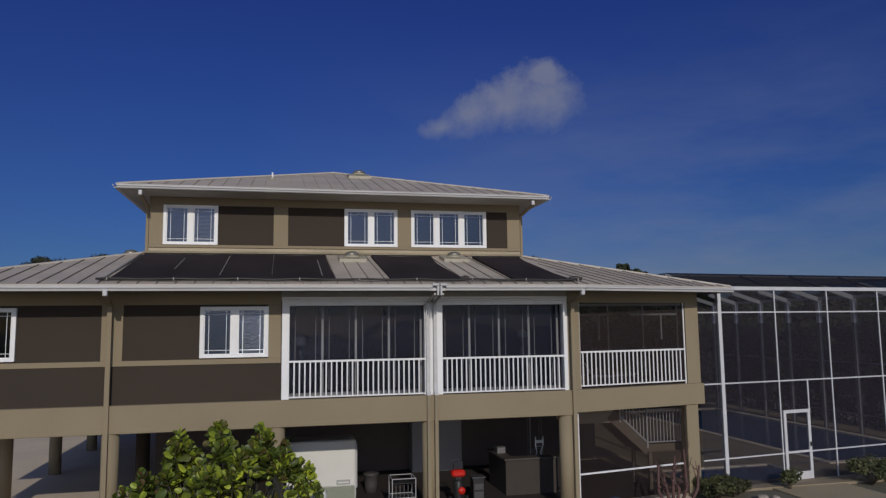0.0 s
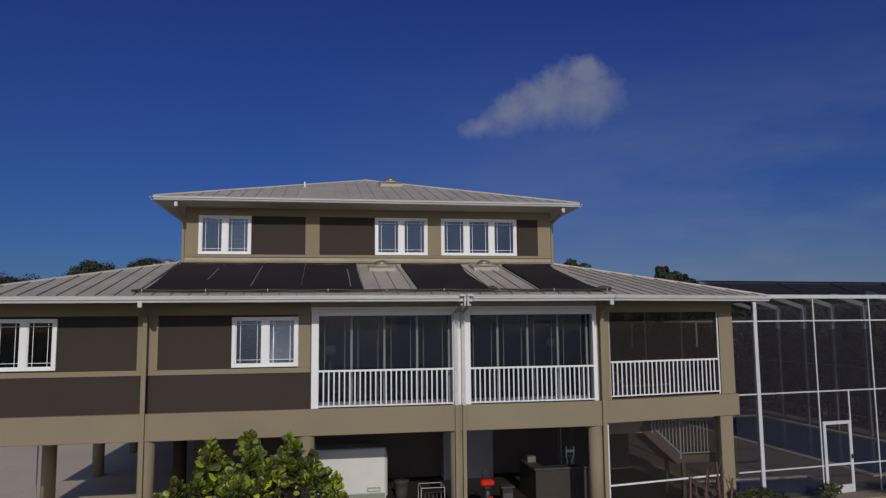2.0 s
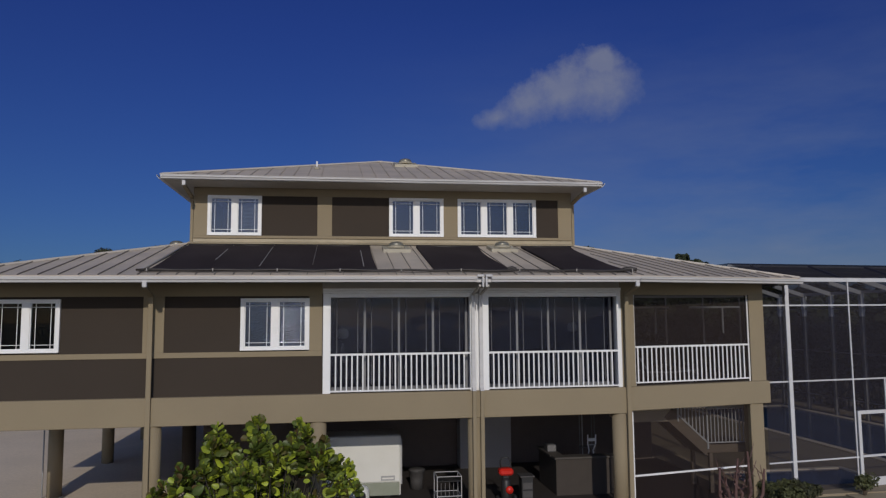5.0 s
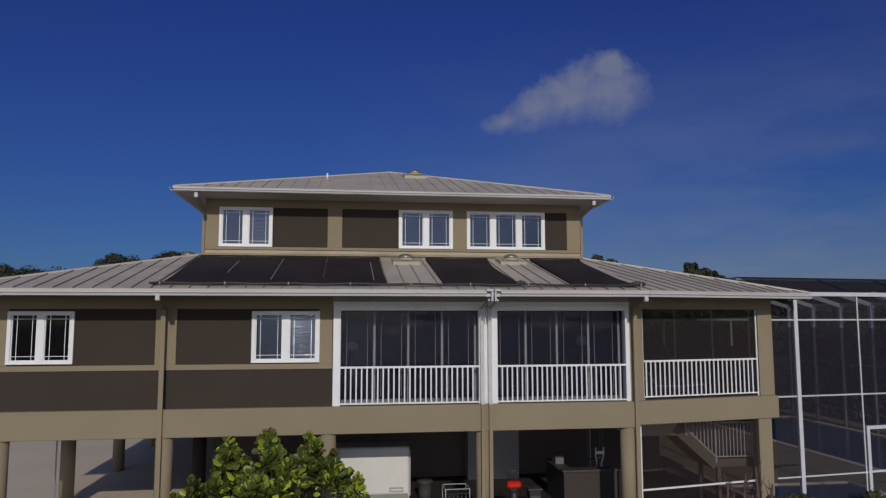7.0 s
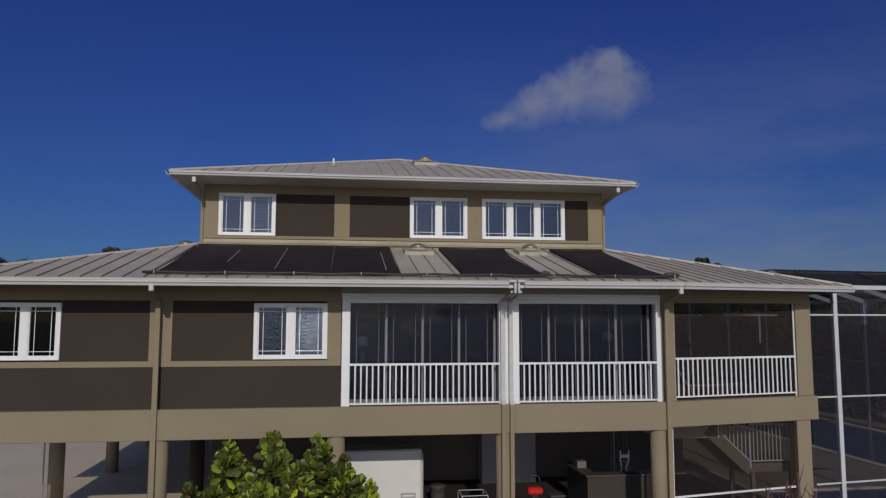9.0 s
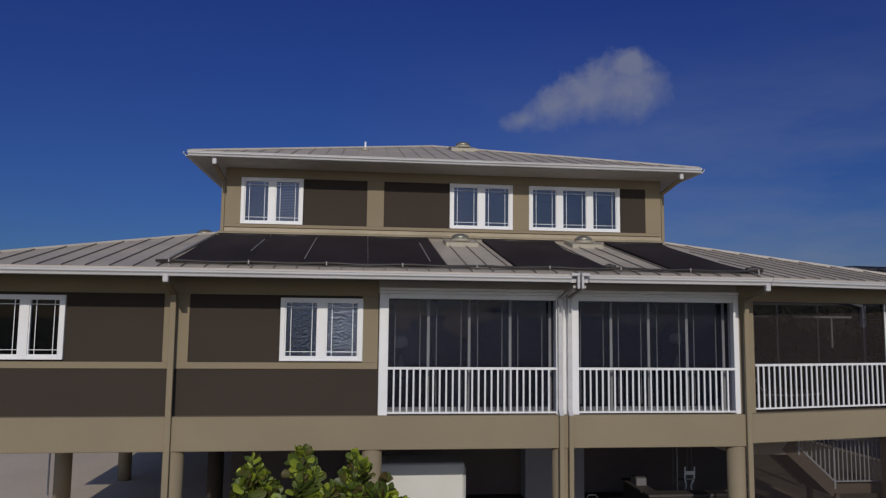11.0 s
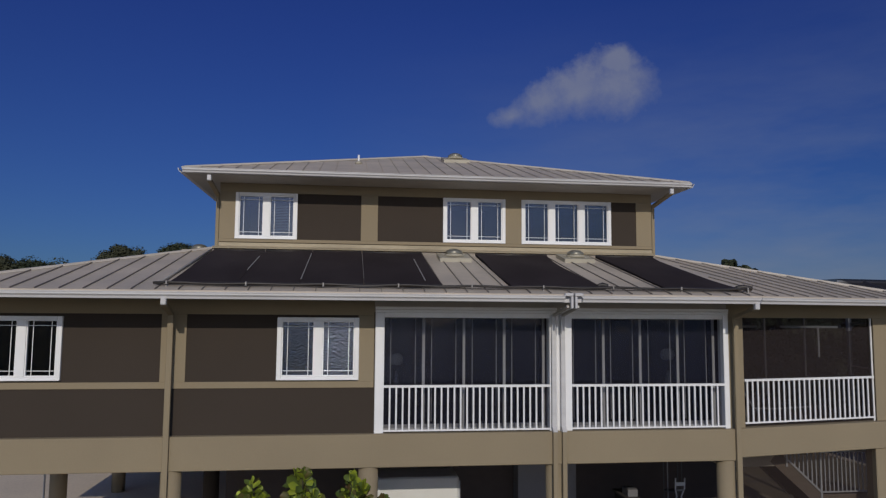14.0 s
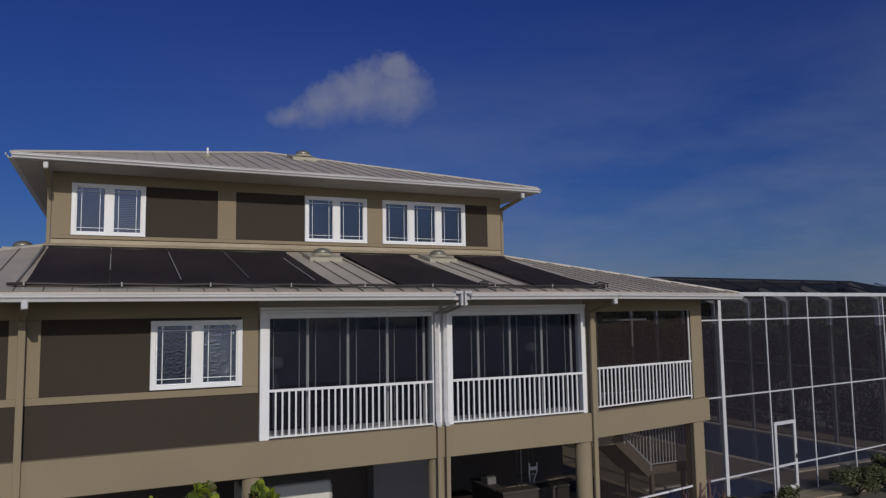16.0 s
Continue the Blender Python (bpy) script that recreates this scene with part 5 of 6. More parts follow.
def tree(x, y, height, spread, seed, mat=None, label="broad dark green tree in the distance", trunk=0.25, leaf=0.30, count=2600, crown_from=0.35):
    rng = random.Random(seed)
    t = empty("tree", x, y, G - 0.06, label, "tree", "trees behind the houses")
    bm = bmesh.new()
    z0 = G - 0.1
    tube(bm, [(x, y, z0), (x + 0.1, y, z0 + height * 0.3), (x + rng.uniform(-0.3, 0.3), y, z0 + height * 0.7)], [trunk, trunk * 0.75, trunk * 0.3], 9)
    heads = []
    for i in range(34):
        a = i * 2.4 + rng.uniform(-0.3, 0.3)
        if i < 24:
            e = math.asin((i + 0.5) / 24)
            r = spread * 0.74 * math.cos(e) * rng.uniform(0.85, 1.05)
            z = z0 + height * (0.62 + 0.27 * math.sin(e) + rng.uniform(-0.02, 0.015))
        else:
            r = spread * rng.uniform(0.3, 0.85)
            z = z0 + height * rng.uniform(crown_from + 0.10, 0.64)
        p = Vector((x + r * math.cos(a), y + r * math.sin(a), z))
        heads.append(p)
        tube(bm, [(x, y, z0 + height * rng.uniform(0.25, 0.45)), p.lerp(Vector((x, y, z - height * 0.15)), 0.4), p], [trunk * 0.4, trunk * 0.25, trunk * 0.08], 6)
    part("trunk", bm, DARKBARK, t, smooth=True)
    heads.append(Vector((x, y, z0 + height * 0.86)))
    bm = bmesh.new()
    for p in heads:
        for _ in range(4):
            q = p + Vector((rng.gauss(0, 1), rng.gauss(0, 1), rng.gauss(0, 0.5))) * spread * 0.10
            blades(bm, q, leaf, rng, count // 140, spread * rng.uniform(0.18, 0.27), 0.8, 1.5, 0.3)
    crown = part("crown", bm, mat or FOLIAGE, t)
    return t


def shrub(x, y, z, h, r, seed, mat, label, leaf=0.07, count=900, name="shrub", shape=1.0):
    rng = random.Random(seed)
    t = empty(name, x, y, z, label, "shrub")
    bm, lf = bmesh.new(), bmesh.new()
    for i in range(9):
        a, k = rng.random() * math.tau, rng.uniform(0.2, 0.85)
        tip = Vector((x + r * k * math.cos(a), y + r * k * math.sin(a), z + h * rng.uniform(0.5, 0.85)))
        tube(bm, [(x, y, z), Vector((x, y, z)).lerp(tip, 0.5) + Vector((0, 0, 0.08 * h)), tip], [0.03, 0.02, 0.008], 6)
        blades(lf, tip, leaf, rng, count // 9, max(r, h) * rng.uniform(0.22, 0.38), 0.8, shape)
    part("stems", bm, BARK, t, smooth=True)
    part("leaves", lf, mat, t)
    return t


def round_leaf(size, rng):
    """A broad leaf, folded a little along its rib, with a wavy rim and a short point."""
    bm = bmesh.new()
    ring, rib = [], []
    for k, (u, wide) in enumerate(((-0.95, 0.0), (-0.7, 0.40), (-0.1, 0.62), (0.5, 0.70), (0.85, 0.40), (1.02, 0.0))):
        rib.append(bm.verts.new((u * size, 0, 0.10 * size * u * u)))
        if wide:
            w = wide * rng.uniform(0.72, 1.12)
            ring.append([bm.verts.new((u * size, s * w * size, size * (0.42 * w + 0.14 * u * u + rng.uniform(-0.20, 0.20)))) for s in (-1, 1)])
    for s in (0, 1):
        edge = [rib[0], *[r[s] for r in ring], rib[-1]]
        for k in range(5):
            f = [v for v in dict.fromkeys((rib[k], edge[k], edge[k + 1], rib[k + 1]))]
            bm.faces.new(f if s else f[::-1])
    return bm


def sea_grape(x, y, z):
    """A tall sea grape: stems from the ground, each ending in an upright rosette of broad leaves."""
    rng = random.Random(11)
    t = empty("sea_grape", x, y, z, "sea grape shrub with large round yellow-green leaves", "shrub")
    tips, bm = [], bmesh.new()
    # the tall shoots first, then the shoulders, then the body
    tall_shoots = ((-0.98, -0.1, 2.80), (-0.86, 0.0, 2.52), (-0.16, 0.0, 2.92), (-0.10, -0.1, 2.55), (0.66, 0.1, 2.82), (0.76, 0.0, 2.55), (1.20, 0.0, 2.45), (1.12, -0.2, 2.2), (-1.16, -0.2, 2.25), (-1.66, -0.2, 2.0), (-2.05, 0.0, 1.66), (1.52, 0.0, 2.02), (1.70, -0.1, 1.82), (-0.50, -0.4, 2.22), (0.28, -0.3, 2.36), (-0.3, -0.6, 2.1))
    heads = []
    for hx, hy, hz in tall_shoots:
        hz, hx = hz + 0.07, hx + 0.06
        heads.append((hx, hy, hz, 1))
        for j in range(3):
            a = j * 2.1 + rng.uniform(-0.4, 0.4)
            heads.append((hx + 0.19 * math.cos(a), hy + 0.22 * math.sin(a), hz - rng.uniform(0.06, 0.40), 1))
    for i in range(80):
        a, k = rng.random() * math.tau, math.sqrt(rng.random())
        hx, hy = 1.66 * k * math.cos(a) - 0.12, 1.30 * k * math.sin(a)
        heads.append((hx, hy, 2.02 * (1 - 0.44 * k ** 2.2) + rng.uniform(-0.85, 0.0), 0))
    for hx, hy, hz, tall in heads:
        tip = Vector((x + hx, y + hy, z + hz))
        root = Vector((x + hx * 0.15 + rng.uniform(-0.1, 0.1), y + hy * 0.15, z))
        mid = root.lerp(tip, 0.6) + Vector((hx * 0.12, hy * 0.12, -0.05))
        tube(bm, [root, mid, tip], [0.026, 0.013, 0.006], 6)
        tips.append((mid, tip, tall))
    tagged(part("branchwork", bm, DARKBARK, t, smooth=True), kind="stuff")
    kinds = []
    for i in range(9):
        m = bpy.data.meshes.new("leaf")
        b = round_leaf(0.070 + 0.0085 * i, rng)
        b.to_mesh(m)
        b.free()
        m.materials.append(LEAF_OLD if i in (2, 6) else LEAF_DEEP if i in (1, 4, 7) else LEAF)
        for p in m.polygons:
            p.use_smooth = True
        kinds.append(m)
    spots = []
    for mid, tip, tall in tips:
        n = 30 if tall else 17
        for k in range(n):
            u = rng.random()
            a = k * 2.4 + rng.uniform(-0.5, 0.5)
            lift = radians(70 - 85 * u + rng.uniform(-28, 28))
            out = Vector((math.cos(a) * math.cos(lift), math.sin(a) * math.cos(lift), math.sin(lift)))
            p = tip.lerp(mid, 0.30 * u) + out * (0.08 + 0.12 * u)
            face = (Vector((0, 0, 1)) - out * out.z + Vector((rng.gauss(0, 0.5), rng.gauss(-0.45, 0.5), rng.gauss(0, 0.3)))).normalized()
            side = face.cross(out).normalized()
            face = out.cross(side)
            turn = Matrix((out, side, face)).transposed().to_4x4() @ Matrix.Rotation(rng.gauss(0, 0.8), 4, "X")
            size = rng.uniform(0.65, 1.2) * (0.8 + 0.3 * u)
            spots.append((p, Matrix.Translation(p) @ turn @ Matrix.Scale(size, 4), rng.randrange(9)))
    spots.sort(key=lambda q: q[0].y - 0.9 * q[0].z)
    for p, m, k in spots[:290]:
        o = part("leaf", None, None, t, mesh=kinds[k])
        o.matrix_basis = m
    bm = bmesh.new()
    for p, m, k in spots[290:]:
        tmp = kinds[k].copy()
        tmp.transform(m)
        for f in tmp.polygons:
            f.material_index = 1 if k in (2, 6) else 2 if k in (1, 4, 7) else 0
        bm.from_mesh(tmp)
        bpy.data.meshes.remove(tmp)
    rest = part("foliage", bm, LEAF, t, smooth=True)
    for m in (LEAF_OLD, LEAF_DEEP):
        rest.data.materials.append(m)
    tagged(rest, kind="stuff")
    return t


sea_grape(-1.08, 15.9, G - 0.06)

# low planting and stones at the foot of the enclosure
for i, (x, y, h, r, mat) in enumerate(((12.3, 18.5, 0.62, 0.70, SHRUB), (12.9, 18.7, 0.55, 0.62, FOLIAGE_B), (18.0, 19.0, 0.74, 1.0, SHRUB), (19.9, 19.6, 0.60, 0.75, SHRUB), (21.6, 19.9, 0.70, 0.9, SHRUB))):
    shrub(x, y, G - 0.06, h, r, 21 + i, mat, "low olive green shrub at the foot of the enclosure", leaf=0.045, count=2400)
shrub(15.05, 19.0, G - 0.06, 0.62, 0.26, 33, SHRUB, "small leafy shrub beside the screen door", leaf=0.05, count=700)
tagged(part("path", boxes((14.6, 17.2, 14.5, 19.25, G - 0.2, G - 0.02)), SAND), "sandy path to the screen door", "path", kind="structure")


def rock(x, y, r, seed):
    rng = random.Random(seed)
    bm = bmesh.new()
    bmesh.ops.create_icosphere(bm, subdivisions=2, radius=r)
    for v in bm.verts:
        v.co *= 1 + rng.uniform(-0.14, 0.14)
        v.co.z *= 0.65
        v.co += Vector((x, y, G - 0.06 + r * 0.35))
    tagged(part("rock", bm, ROCK), "pale weathered boulder beside the planting", "rock", "boulders")


for i, (x, y, r) in enumerate(((19.3, 18.5, 0.30), (19.8, 18.8, 0.34), (20.4, 19.0, 0.38), (20.9, 18.8, 0.30), (20.1, 18.4, 0.22), (21.4, 19.1, 0.35), (13.50, 18.15, 0.17), (13.85, 18.05, 0.13))):
    rock(x, y, r, 60 + i)

bare = empty("bare_shrub", 10.3, 17.5, G - 0.06, "bare reddish multi-stemmed shrub before the screened bay", "shrub")
rng = random.Random(5)
for i, (x, h, lean) in enumerate(((9.85, 1.15, 0.05), (10.15, 0.9, -0.1), (10.3, 1.35, 0.12), (10.75, 1.5, -0.02), (10.5, 0.8, -0.2), (10.95, 1.1, 0.1))):
    y = 17.4 + rng.uniform(-0.15, 0.15)
    part("stem", tube(bmesh.new(), [(10.3 + (x - 10.3) * 0.4, y, G - 0.06), (x, y, 0.4), (x + lean, y + 0.05, h - 0.1)], [0.05, 0.042, 0.025], 8), REDBARK, bare, smooth=True)
    for j in range(3):
        k = 0.35 + 0.2 * j
        foot = Vector((x + lean * k, y + 0.02, 0.4 + (h - 0.5) * k))
        tip = foot + Vector((rng.uniform(-0.22, 0.22), rng.uniform(-0.15, 0.15), rng.uniform(0.22, 0.45)))
        part("twig", tube(bmesh.new(), [foot, foot.lerp(tip, 0.5) + Vector((0, 0, -0.04)), tip], [0.016, 0.012, 0.006], 6), REDBARK, bare, smooth=True)
bm = bmesh.new()
for c in ((10.2, 17.4, 0.7), (10.45, 17.35, 0.95), (10.6, 17.5, 0.5), (10.0, 17.4, 0.35)):
    blades(bm, c, 0.04, rng, 26, 0.28)
part("dry_leaves", bm, REDBARK, bare)
pot = empty("glazed_pot", 8.75, 17.7, G, "small blue and white glazed garden pot", "pot")
part("body", lathe(bmesh.new(), 8.75, 17.72, G, [(0.09, 0), (0.15, 0.12), (0.16, 0.24), (0.11, 0.36), (0.12, 0.40), (0.02, 0.39)]), BLUEGLAZE, pot, smooth=True)

tank = empty("gas_tank", 0.97, 17.9, G - 0.06, "small white domed tank with a dark valve recess beside the shrub", "tank")
part("body", lathe(bmesh.new(), 0.97, 17.9, G - 0.06, [(0.21, 0), (0.235, 0.05), (0.235, 0.92), (0.215, 1.04), (0.15, 1.11), (0.03, 1.14)], 24), CHEST, tank, smooth=True)
part("recess", tube(bmesh.new(), [(0.99, 17.655, 0.68), (0.99, 17.70, 0.68)], 0.12, 20), DARKMETAL, tank, "dark valve recess", smooth=True)
part("valve", lathe(bmesh.new(), 0.97, 17.9, G + 1.06, [(0.05, 0), (0.05, 0.03), (0.02, 0.04)], 10), CHROME, tank, smooth=True)

# hedge along the drive, with faded blossom
def hedge(points, h, depth, seed):
    rng = random.Random(seed)
    t = empty("hedge", *points[0], G - 0.06, "dense dark hedge with faded orange blossom along the drive", "hedge")
    lf, bl, st, sh = bmesh.new(), bmesh.new(), bmesh.new(), bmesh.new()
    for (x0, y0), (x1, y1) in zip(points, points[1:]):
        n = int(math.hypot(x1 - x0, y1 - y0) / 0.38)
        for i in range(n):
            x, y = x0 + (x1 - x0) * i / n, y0 + (y1 - y0) * i / n
            tube(st, [(x, y, G - 0.06), (x + rng.uniform(-0.2, 0.2), y, h * 0.7)], [0.035, 0.01], 5)
            for z in (0.25, 0.8, 1.35, 1.9, 2.4):
                if z < h - 0.3:
                    c = (x + rng.uniform(-depth, depth), y + rng.uniform(-0.3, 0.3), z * h / 2.9 + rng.uniform(-0.15, 0.3))
                    # Near end gets fewer pale leaves and blossoms: its shade is put into the mix.
                    paler = rng.random() < (0.34 if z > 1.0 else 0.12) * (1.0 if y > 31 else 0.35)
                    blades(sh if paler else lf, c, 0.11, rng, 70, rng.uniform(0.35, 0.6))
                    if z > 1.6 and rng.random() < (0.85 if y > 31 else 0.35):
                        blades(bl, c, 0.085, rng, 26 if y > 31 else 13, 0.5)
                    elif z > 1.0 and rng.random() < 0.3:
                        blades(bl, c, 0.075, rng, 8, 0.6)
    tagged(part("stems", st, BARK, t), kind="stuff")
    tagged(part("leaves", lf, HEDGE, t), kind="stuff")
    tagged(part("young_growth", sh, HEDGE_PALE, t), kind="stuff")
    tagged(part("blossom", bl, BLOSSOM, t), kind="stuff")


hedge([(-18.6, 26.0), (-17.9, 30.0), (-17.4, 36.5), (-12.0, 43.5)], 2.75, 0.6, 31)

shrub(-17.45, 36.2, G - 0.06, 3.5, 0.75, 91, PALM, "tall yellow-green bush at the end of the hedge", leaf=0.12, count=2600)

# small palm at the hedge's end
palm = empty("palm", -17.55, 36.9, G - 0.06, "small palm with yellow-green fronds behind the drive", "palm")
rng = random.Random(8)
part("trunk", tube(bmesh.new(), [(-17.6, 36.9, G - 0.06), (-17.66, 36.9, 1.7), (-17.70, 36.9, 3.05)], [0.16, 0.12, 0.10], 9), BARK, palm, smooth=True)
for i in range(13):
    a = i * math.tau / 13 + rng.uniform(-0.2, 0.2)
    bm = bmesh.new()
    pts = [Vector((-17.70 + r * math.cos(a), 36.9 + r * math.sin(a), 3.05 + r * 1.2 - r * r * (0.55 + 0.2 * (i % 3)))) for r in (0.0, 0.4, 0.8, 1.2, 1.5)]
    tube(bm, pts, [0.025, 0.02, 0.015, 0.01, 0.005], 5)
    side = Vector((-math.sin(a), math.cos(a), 0))
    for k in range(18):
        u = 0.15 + 0.85 * k / 18
        j = min(3, int(u * 4))
        p = pts[j].lerp(pts[j + 1], u * 4 - j) if u < 1 else pts[4]
        for s in (-1, 1):
            e = p + side * s * 0.38 * math.sin(math.pi * min(0.95, u + 0.08)) + (pts[4] - pts[0]).normalized() * 0.2 - Vector((0, 0, 0.08))
            w = Vector((0, 0, 0.018)) + side.cross(Vector((0, 0, 1))) * 0.02
            bm.faces.new([bm.verts.new(v) for v in (p - w, e, p + w)])
    part("frond", bm, PALM, palm)

# ---- the neighbour's house and its enclosure ----
nb = empty("neighbour_house", -32, 56, G, "low neighbouring house with a brown shingle hip roof", "house")


def hip_roof(x0, x1, y0, y1, z0, z1, parent, ridge_in):
    bm = bmesh.new()
    c = [(x0, y0, z0), (x1, y0, z0), (x1, y1, z0), (x0, y1, z0)]
    ym = (y0 + y1) / 2
    if x1 - x0 >= y1 - y0:
        r = [(x0 + ridge_in, ym, z1), (x1 - ridge_in, ym, z1)]
        for f in ((c[0], c[1], r[1], r[0]), (c[2], c[3], r[0], r[1])):
            slab(bm, f, 0.15)
        slab(bm, (c[1], c[2], r[1]), 0.15), slab(bm, (c[3], c[0], r[0]), 0.15)
    else:
        xm = (x0 + x1) / 2
        r = [(xm, y0 + ridge_in, z1), (xm, y1 - ridge_in, z1)]
        for f in ((c[1], c[2], r[1], r[0]), (c[3], c[0], r[0], r[1])):
            slab(bm, f, 0.15)
        slab(bm, (c[0], c[1], r[0]), 0.15), slab(bm, (c[2], c[3], r[1]), 0.15)
    return part("roof", bm, SHINGLE, parent, "weathered brown shingle roof")


bm = bmesh.new()
slab(bm, [(-50, 45, 3.2), (-20, 45, 3.2), (-20, 49, 4.52), (-36, 54, 6.17), (-50, 54, 6.17)], 0.15)
slab(bm, [(-36, 54, 6.17), (-20, 49, 4.52), (-20, 62, 3.2), (-36, 63, 3.2)], 0.15)
slab(bm, [(-50, 54, 6.17), (-36, 54, 6.17), (-36, 63, 3.2), (-50, 63, 3.2)], 0.15)
part("roof", bm, SHINGLE, nb, "weathered brown shingle roof")
hip_roof(-25.6, -6.0, 42, 58, 3.2, 7.0, nb, 5.6)
part("wall", boxes((-49, -25, 46, 62, G, 3.1)), TAN, nb)
part("wall", boxes((-24.6, -7.0, 43, 57, G, 3.09)), TAN, nb)
part("chimney_pipe", tube(bmesh.new(), [(-27.6, 52.0, 4.2), (-27.6, 52.0, 6.2)], 0.22, 12), SHINGLE, nb, "brown flue pipe", smooth=True)
part("ridge_vent", boxes((-31.6, -29.6, 51.0, 51.3, 5.18, 5.36)), SHINGLE, nb)

ncage = empty("neighbour_enclosure", -30, 42, G, "low white-framed screen enclosure beside the neighbouring house", "screen enclosure")
nx0, nx1, ny0, ny1, nz, nr = -38.0, -19.0, 38.0, 45.5, 2.72, 3.58
for x in (-36, -33.4, -30.8, -28.2, -25.6, -23.2, -21.6, -20.65, -19.6):
    part("post", bar(bmesh.new(), (x, ny0, G), (x, ny0, nz), 0.07), ALU, ncage)
part("eaves_beam", bar(bmesh.new(), (nx0, ny0, nz), (nx1, ny0, nz), 0.08, 0.10), ALU, ncage)
part("eaves_beam", bar(bmesh.new(), (nx1, ny0, nz), (nx1, ny1, nz), 0.10, 0.13), ALU, ncage)
part("ridge_beam", bar(bmesh.new(), (nx0, ny0 + 2.6, nr + 0.08), (-23.8, ny0 + 2.6, nr + 0.08), 0.07, 0.08), ALU, ncage)
for x in (-33.4, -28.2, -23.8):
    part("rafter", bar(bmesh.new(), (x + 2.1, ny0, nz + 0.10), (x, ny0 + 2.6, nr + 0.10), 0.06, 0.07), ALU, ncage)
part("rafter", bar(bmesh.new(), (nx1, ny0, nz + 0.10), (-23.8, ny0 + 2.6, nr + 0.10), 0.06, 0.07), ALU, ncage)
part("roof_screen", quad(bmesh.new(), (nx0, ny0, nz + 0.08), (nx1, ny0, nz + 0.08), (-23.8, ny0 + 2.6, nr + 0.08), (nx0, ny0 + 2.6, nr + 0.08)), SCREEN_R, ncage)
part("roof_screen", quad(bmesh.new(), (nx1, ny0, nz + 0.08), (nx1, ny1, nz + 0.08), (-23.8, ny1 - 2.6, nr + 0.08), (-23.8, ny0 + 2.6, nr + 0.08)), SCREEN_R, ncage)
part("roof_screen", quad(bmesh.new(), (nx0, ny0 + 2.6, nr + 0.08), (-23.8, ny0 + 2.6, nr + 0.08), (-23.8, ny1 - 2.6, nr + 0.08), (nx0, ny1 - 2.6, nr + 0.08)), SCREEN_R, ncage)
part("screen", quad(bmesh.new(), (nx0, ny0, G), (nx1, ny0, G), (nx1, ny0, nz), (nx0, ny0, nz)), SCREEN_B, ncage)

# ---- dense growth right behind the enclosure ----
def thicket(points, h, depth, seed):
    """An unclipped belt of dark bushes: stems, and leaves in clumps from the ground to an uneven top."""
    rng = random.Random(seed)
    t = empty("thicket", *points[0], G - 0.06, "dense dark green thicket behind the pool enclosure", "bushes", kind="stuff")
    lf, st = bmesh.new(), bmesh.new()
    for (x0, y0), (x1, y1) in zip(points, points[1:]):
        n = int(math.hypot(x1 - x0, y1 - y0) / 0.55)
        for i in range(n):
            x, y = x0 + (x1 - x0) * i / n, y0 + (y1 - y0) * i / n
            top = h * (0.86 + 0.14 * math.sin(i * 0.7) * math.sin(i * 0.31)) + rng.uniform(-0.3, 0.2)
            tube(st, [(x, y, G - 0.06), (x + rng.uniform(-0.3, 0.3), y, top * 0.75)], [0.05, 0.015], 5)
            z = 0.2
            while z < top:
                c = (x + rng.uniform(-depth, depth), y + rng.uniform(-depth, depth), z)
                blades(lf, c, 0.075, rng, 90, rng.uniform(0.40, 0.62), 0.9, 1.5, 0.35)
                z += 0.48
    part("stems", st, DARKBARK, t)
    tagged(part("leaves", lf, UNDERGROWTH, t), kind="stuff")


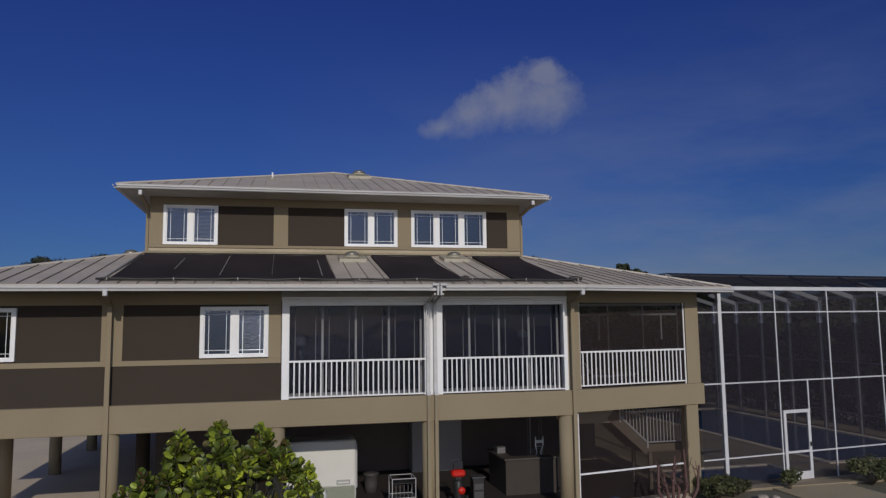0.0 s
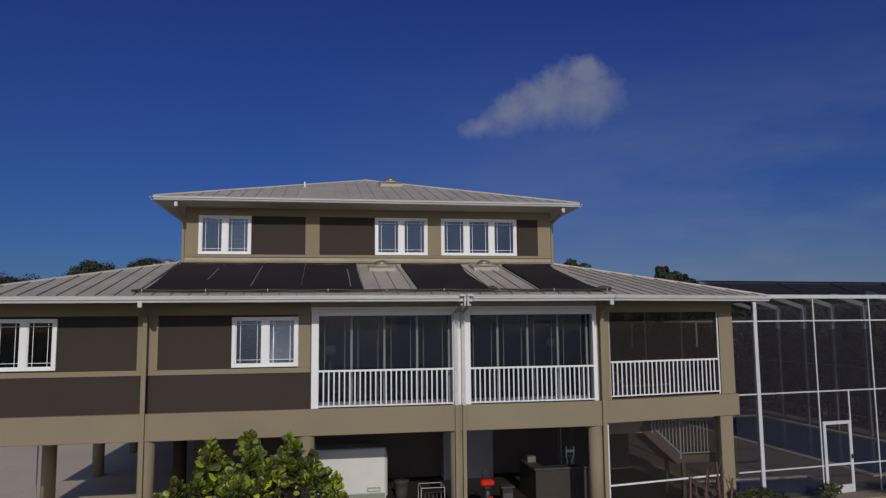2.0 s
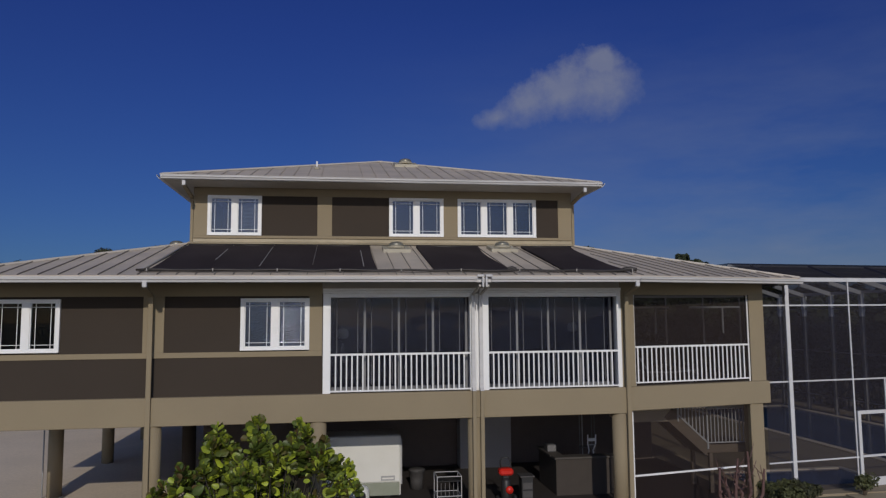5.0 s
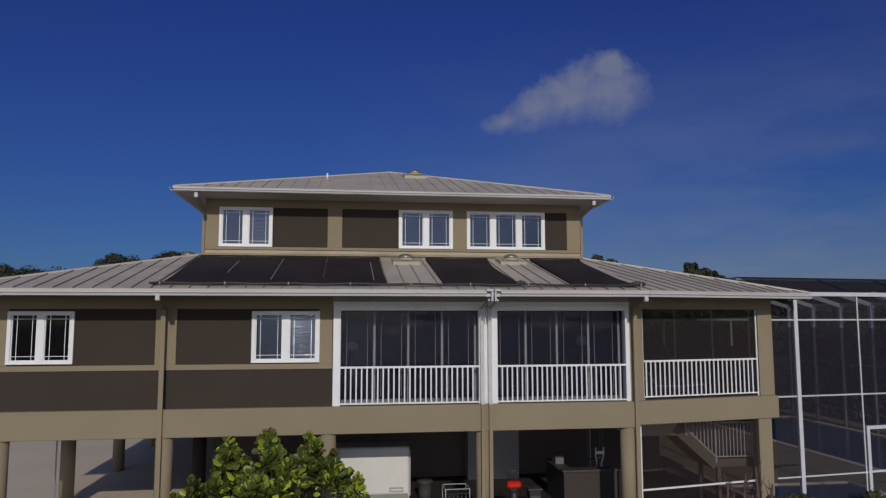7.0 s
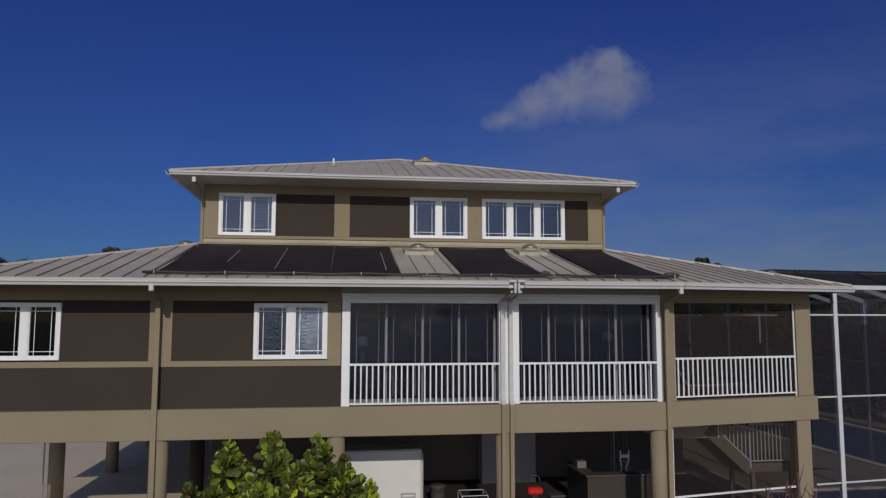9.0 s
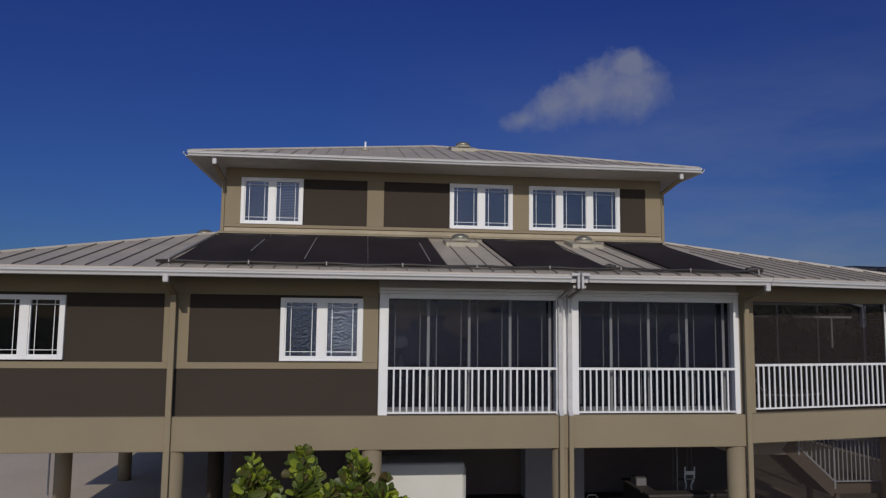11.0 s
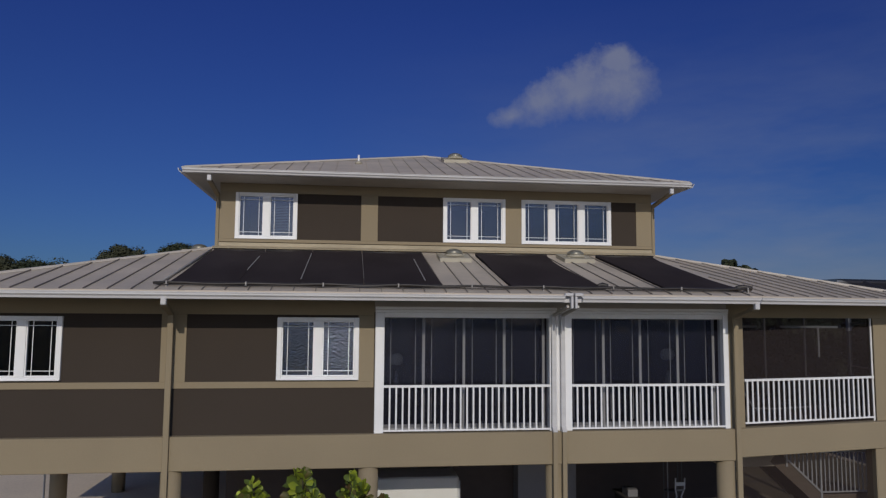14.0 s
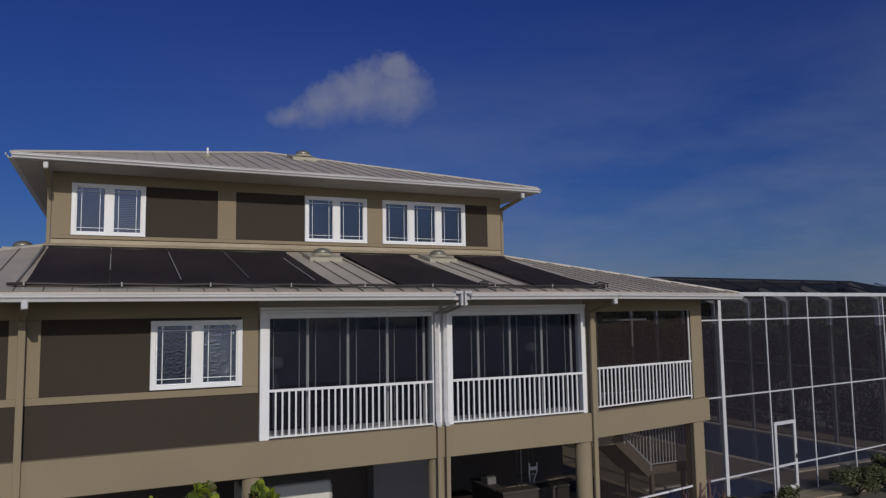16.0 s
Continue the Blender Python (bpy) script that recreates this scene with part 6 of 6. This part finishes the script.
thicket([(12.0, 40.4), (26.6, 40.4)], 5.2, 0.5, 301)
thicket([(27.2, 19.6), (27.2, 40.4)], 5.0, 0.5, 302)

# ---- trees beyond ----
rng = random.Random(77)
tops = ((-66, 9.5), (-61, 9.0), (-56, 8.6), (-51, 9.0), (-47.5, 8.9), (-44.2, 8.5), (-41.4, 9.0), (-38.8, 10.2), (-36.4, 10.5), (-34, 10.3), (-31.6, 10.9), (-29, 10.5), (-26.6, 10.0), (-21.6, 12.2), (-16.4, 12.5), (-11.5, 9.6), (-6.5, 9.2))
for i, (x, top) in enumerate(tops):
    tree(x, 72 + rng.uniform(-1, 1), top + 0.5, 3.3 if x > -24 else 3.8, 100 + i, FOLIAGE_B if i % 3 == 1 else FOLIAGE, trunk=0.3, leaf=0.10, count=24000, crown_from=0.3)
for i in range(10):
    tree(-60 + i * 4.6, 67 + rng.uniform(-1, 1), rng.uniform(7.0, 8.2), 3.4, 120 + i, FOLIAGE if i % 3 else FOLIAGE_B, trunk=0.25, leaf=0.30, count=3000, crown_from=0.05)
for i, (x, y, h, s) in enumerate(((18.9, 52, 11.0, 2.5), (26.6, 52, 10.7, 1.1), (27.8, 52, 10.4, 1.2), (29.2, 53, 9.8, 1.5), (31.0, 53, 9.2, 1.6))):
    tree(x, y, h, s, 140 + i, FOLIAGE, label="dark slender tree beyond the house", trunk=0.22, leaf=0.18, count=4600, crown_from=0.2)
for i in range(19):
    tree(13 + i * 2.5 + rng.uniform(-0.6, 0.6), 44.5 + rng.uniform(-1.0, 2.5), rng.uniform(6.9, 7.4), 2.7, 160 + i, FOLIAGE if i % 2 else FOLIAGE_B, label="low dark tree behind the pool enclosure", trunk=0.18, leaf=0.13, count=11000, crown_from=0.02)
for i in range(14):
    tree(15 + i * 3.4 + rng.uniform(-0.6, 0.6), 49.5 + rng.uniform(-0.6, 0.6), rng.uniform(7.4, 7.9), 2.9, 190 + i, FOLIAGE, label="dense dark tree behind the pool enclosure", trunk=0.2, leaf=0.28, count=3000, crown_from=0.02)
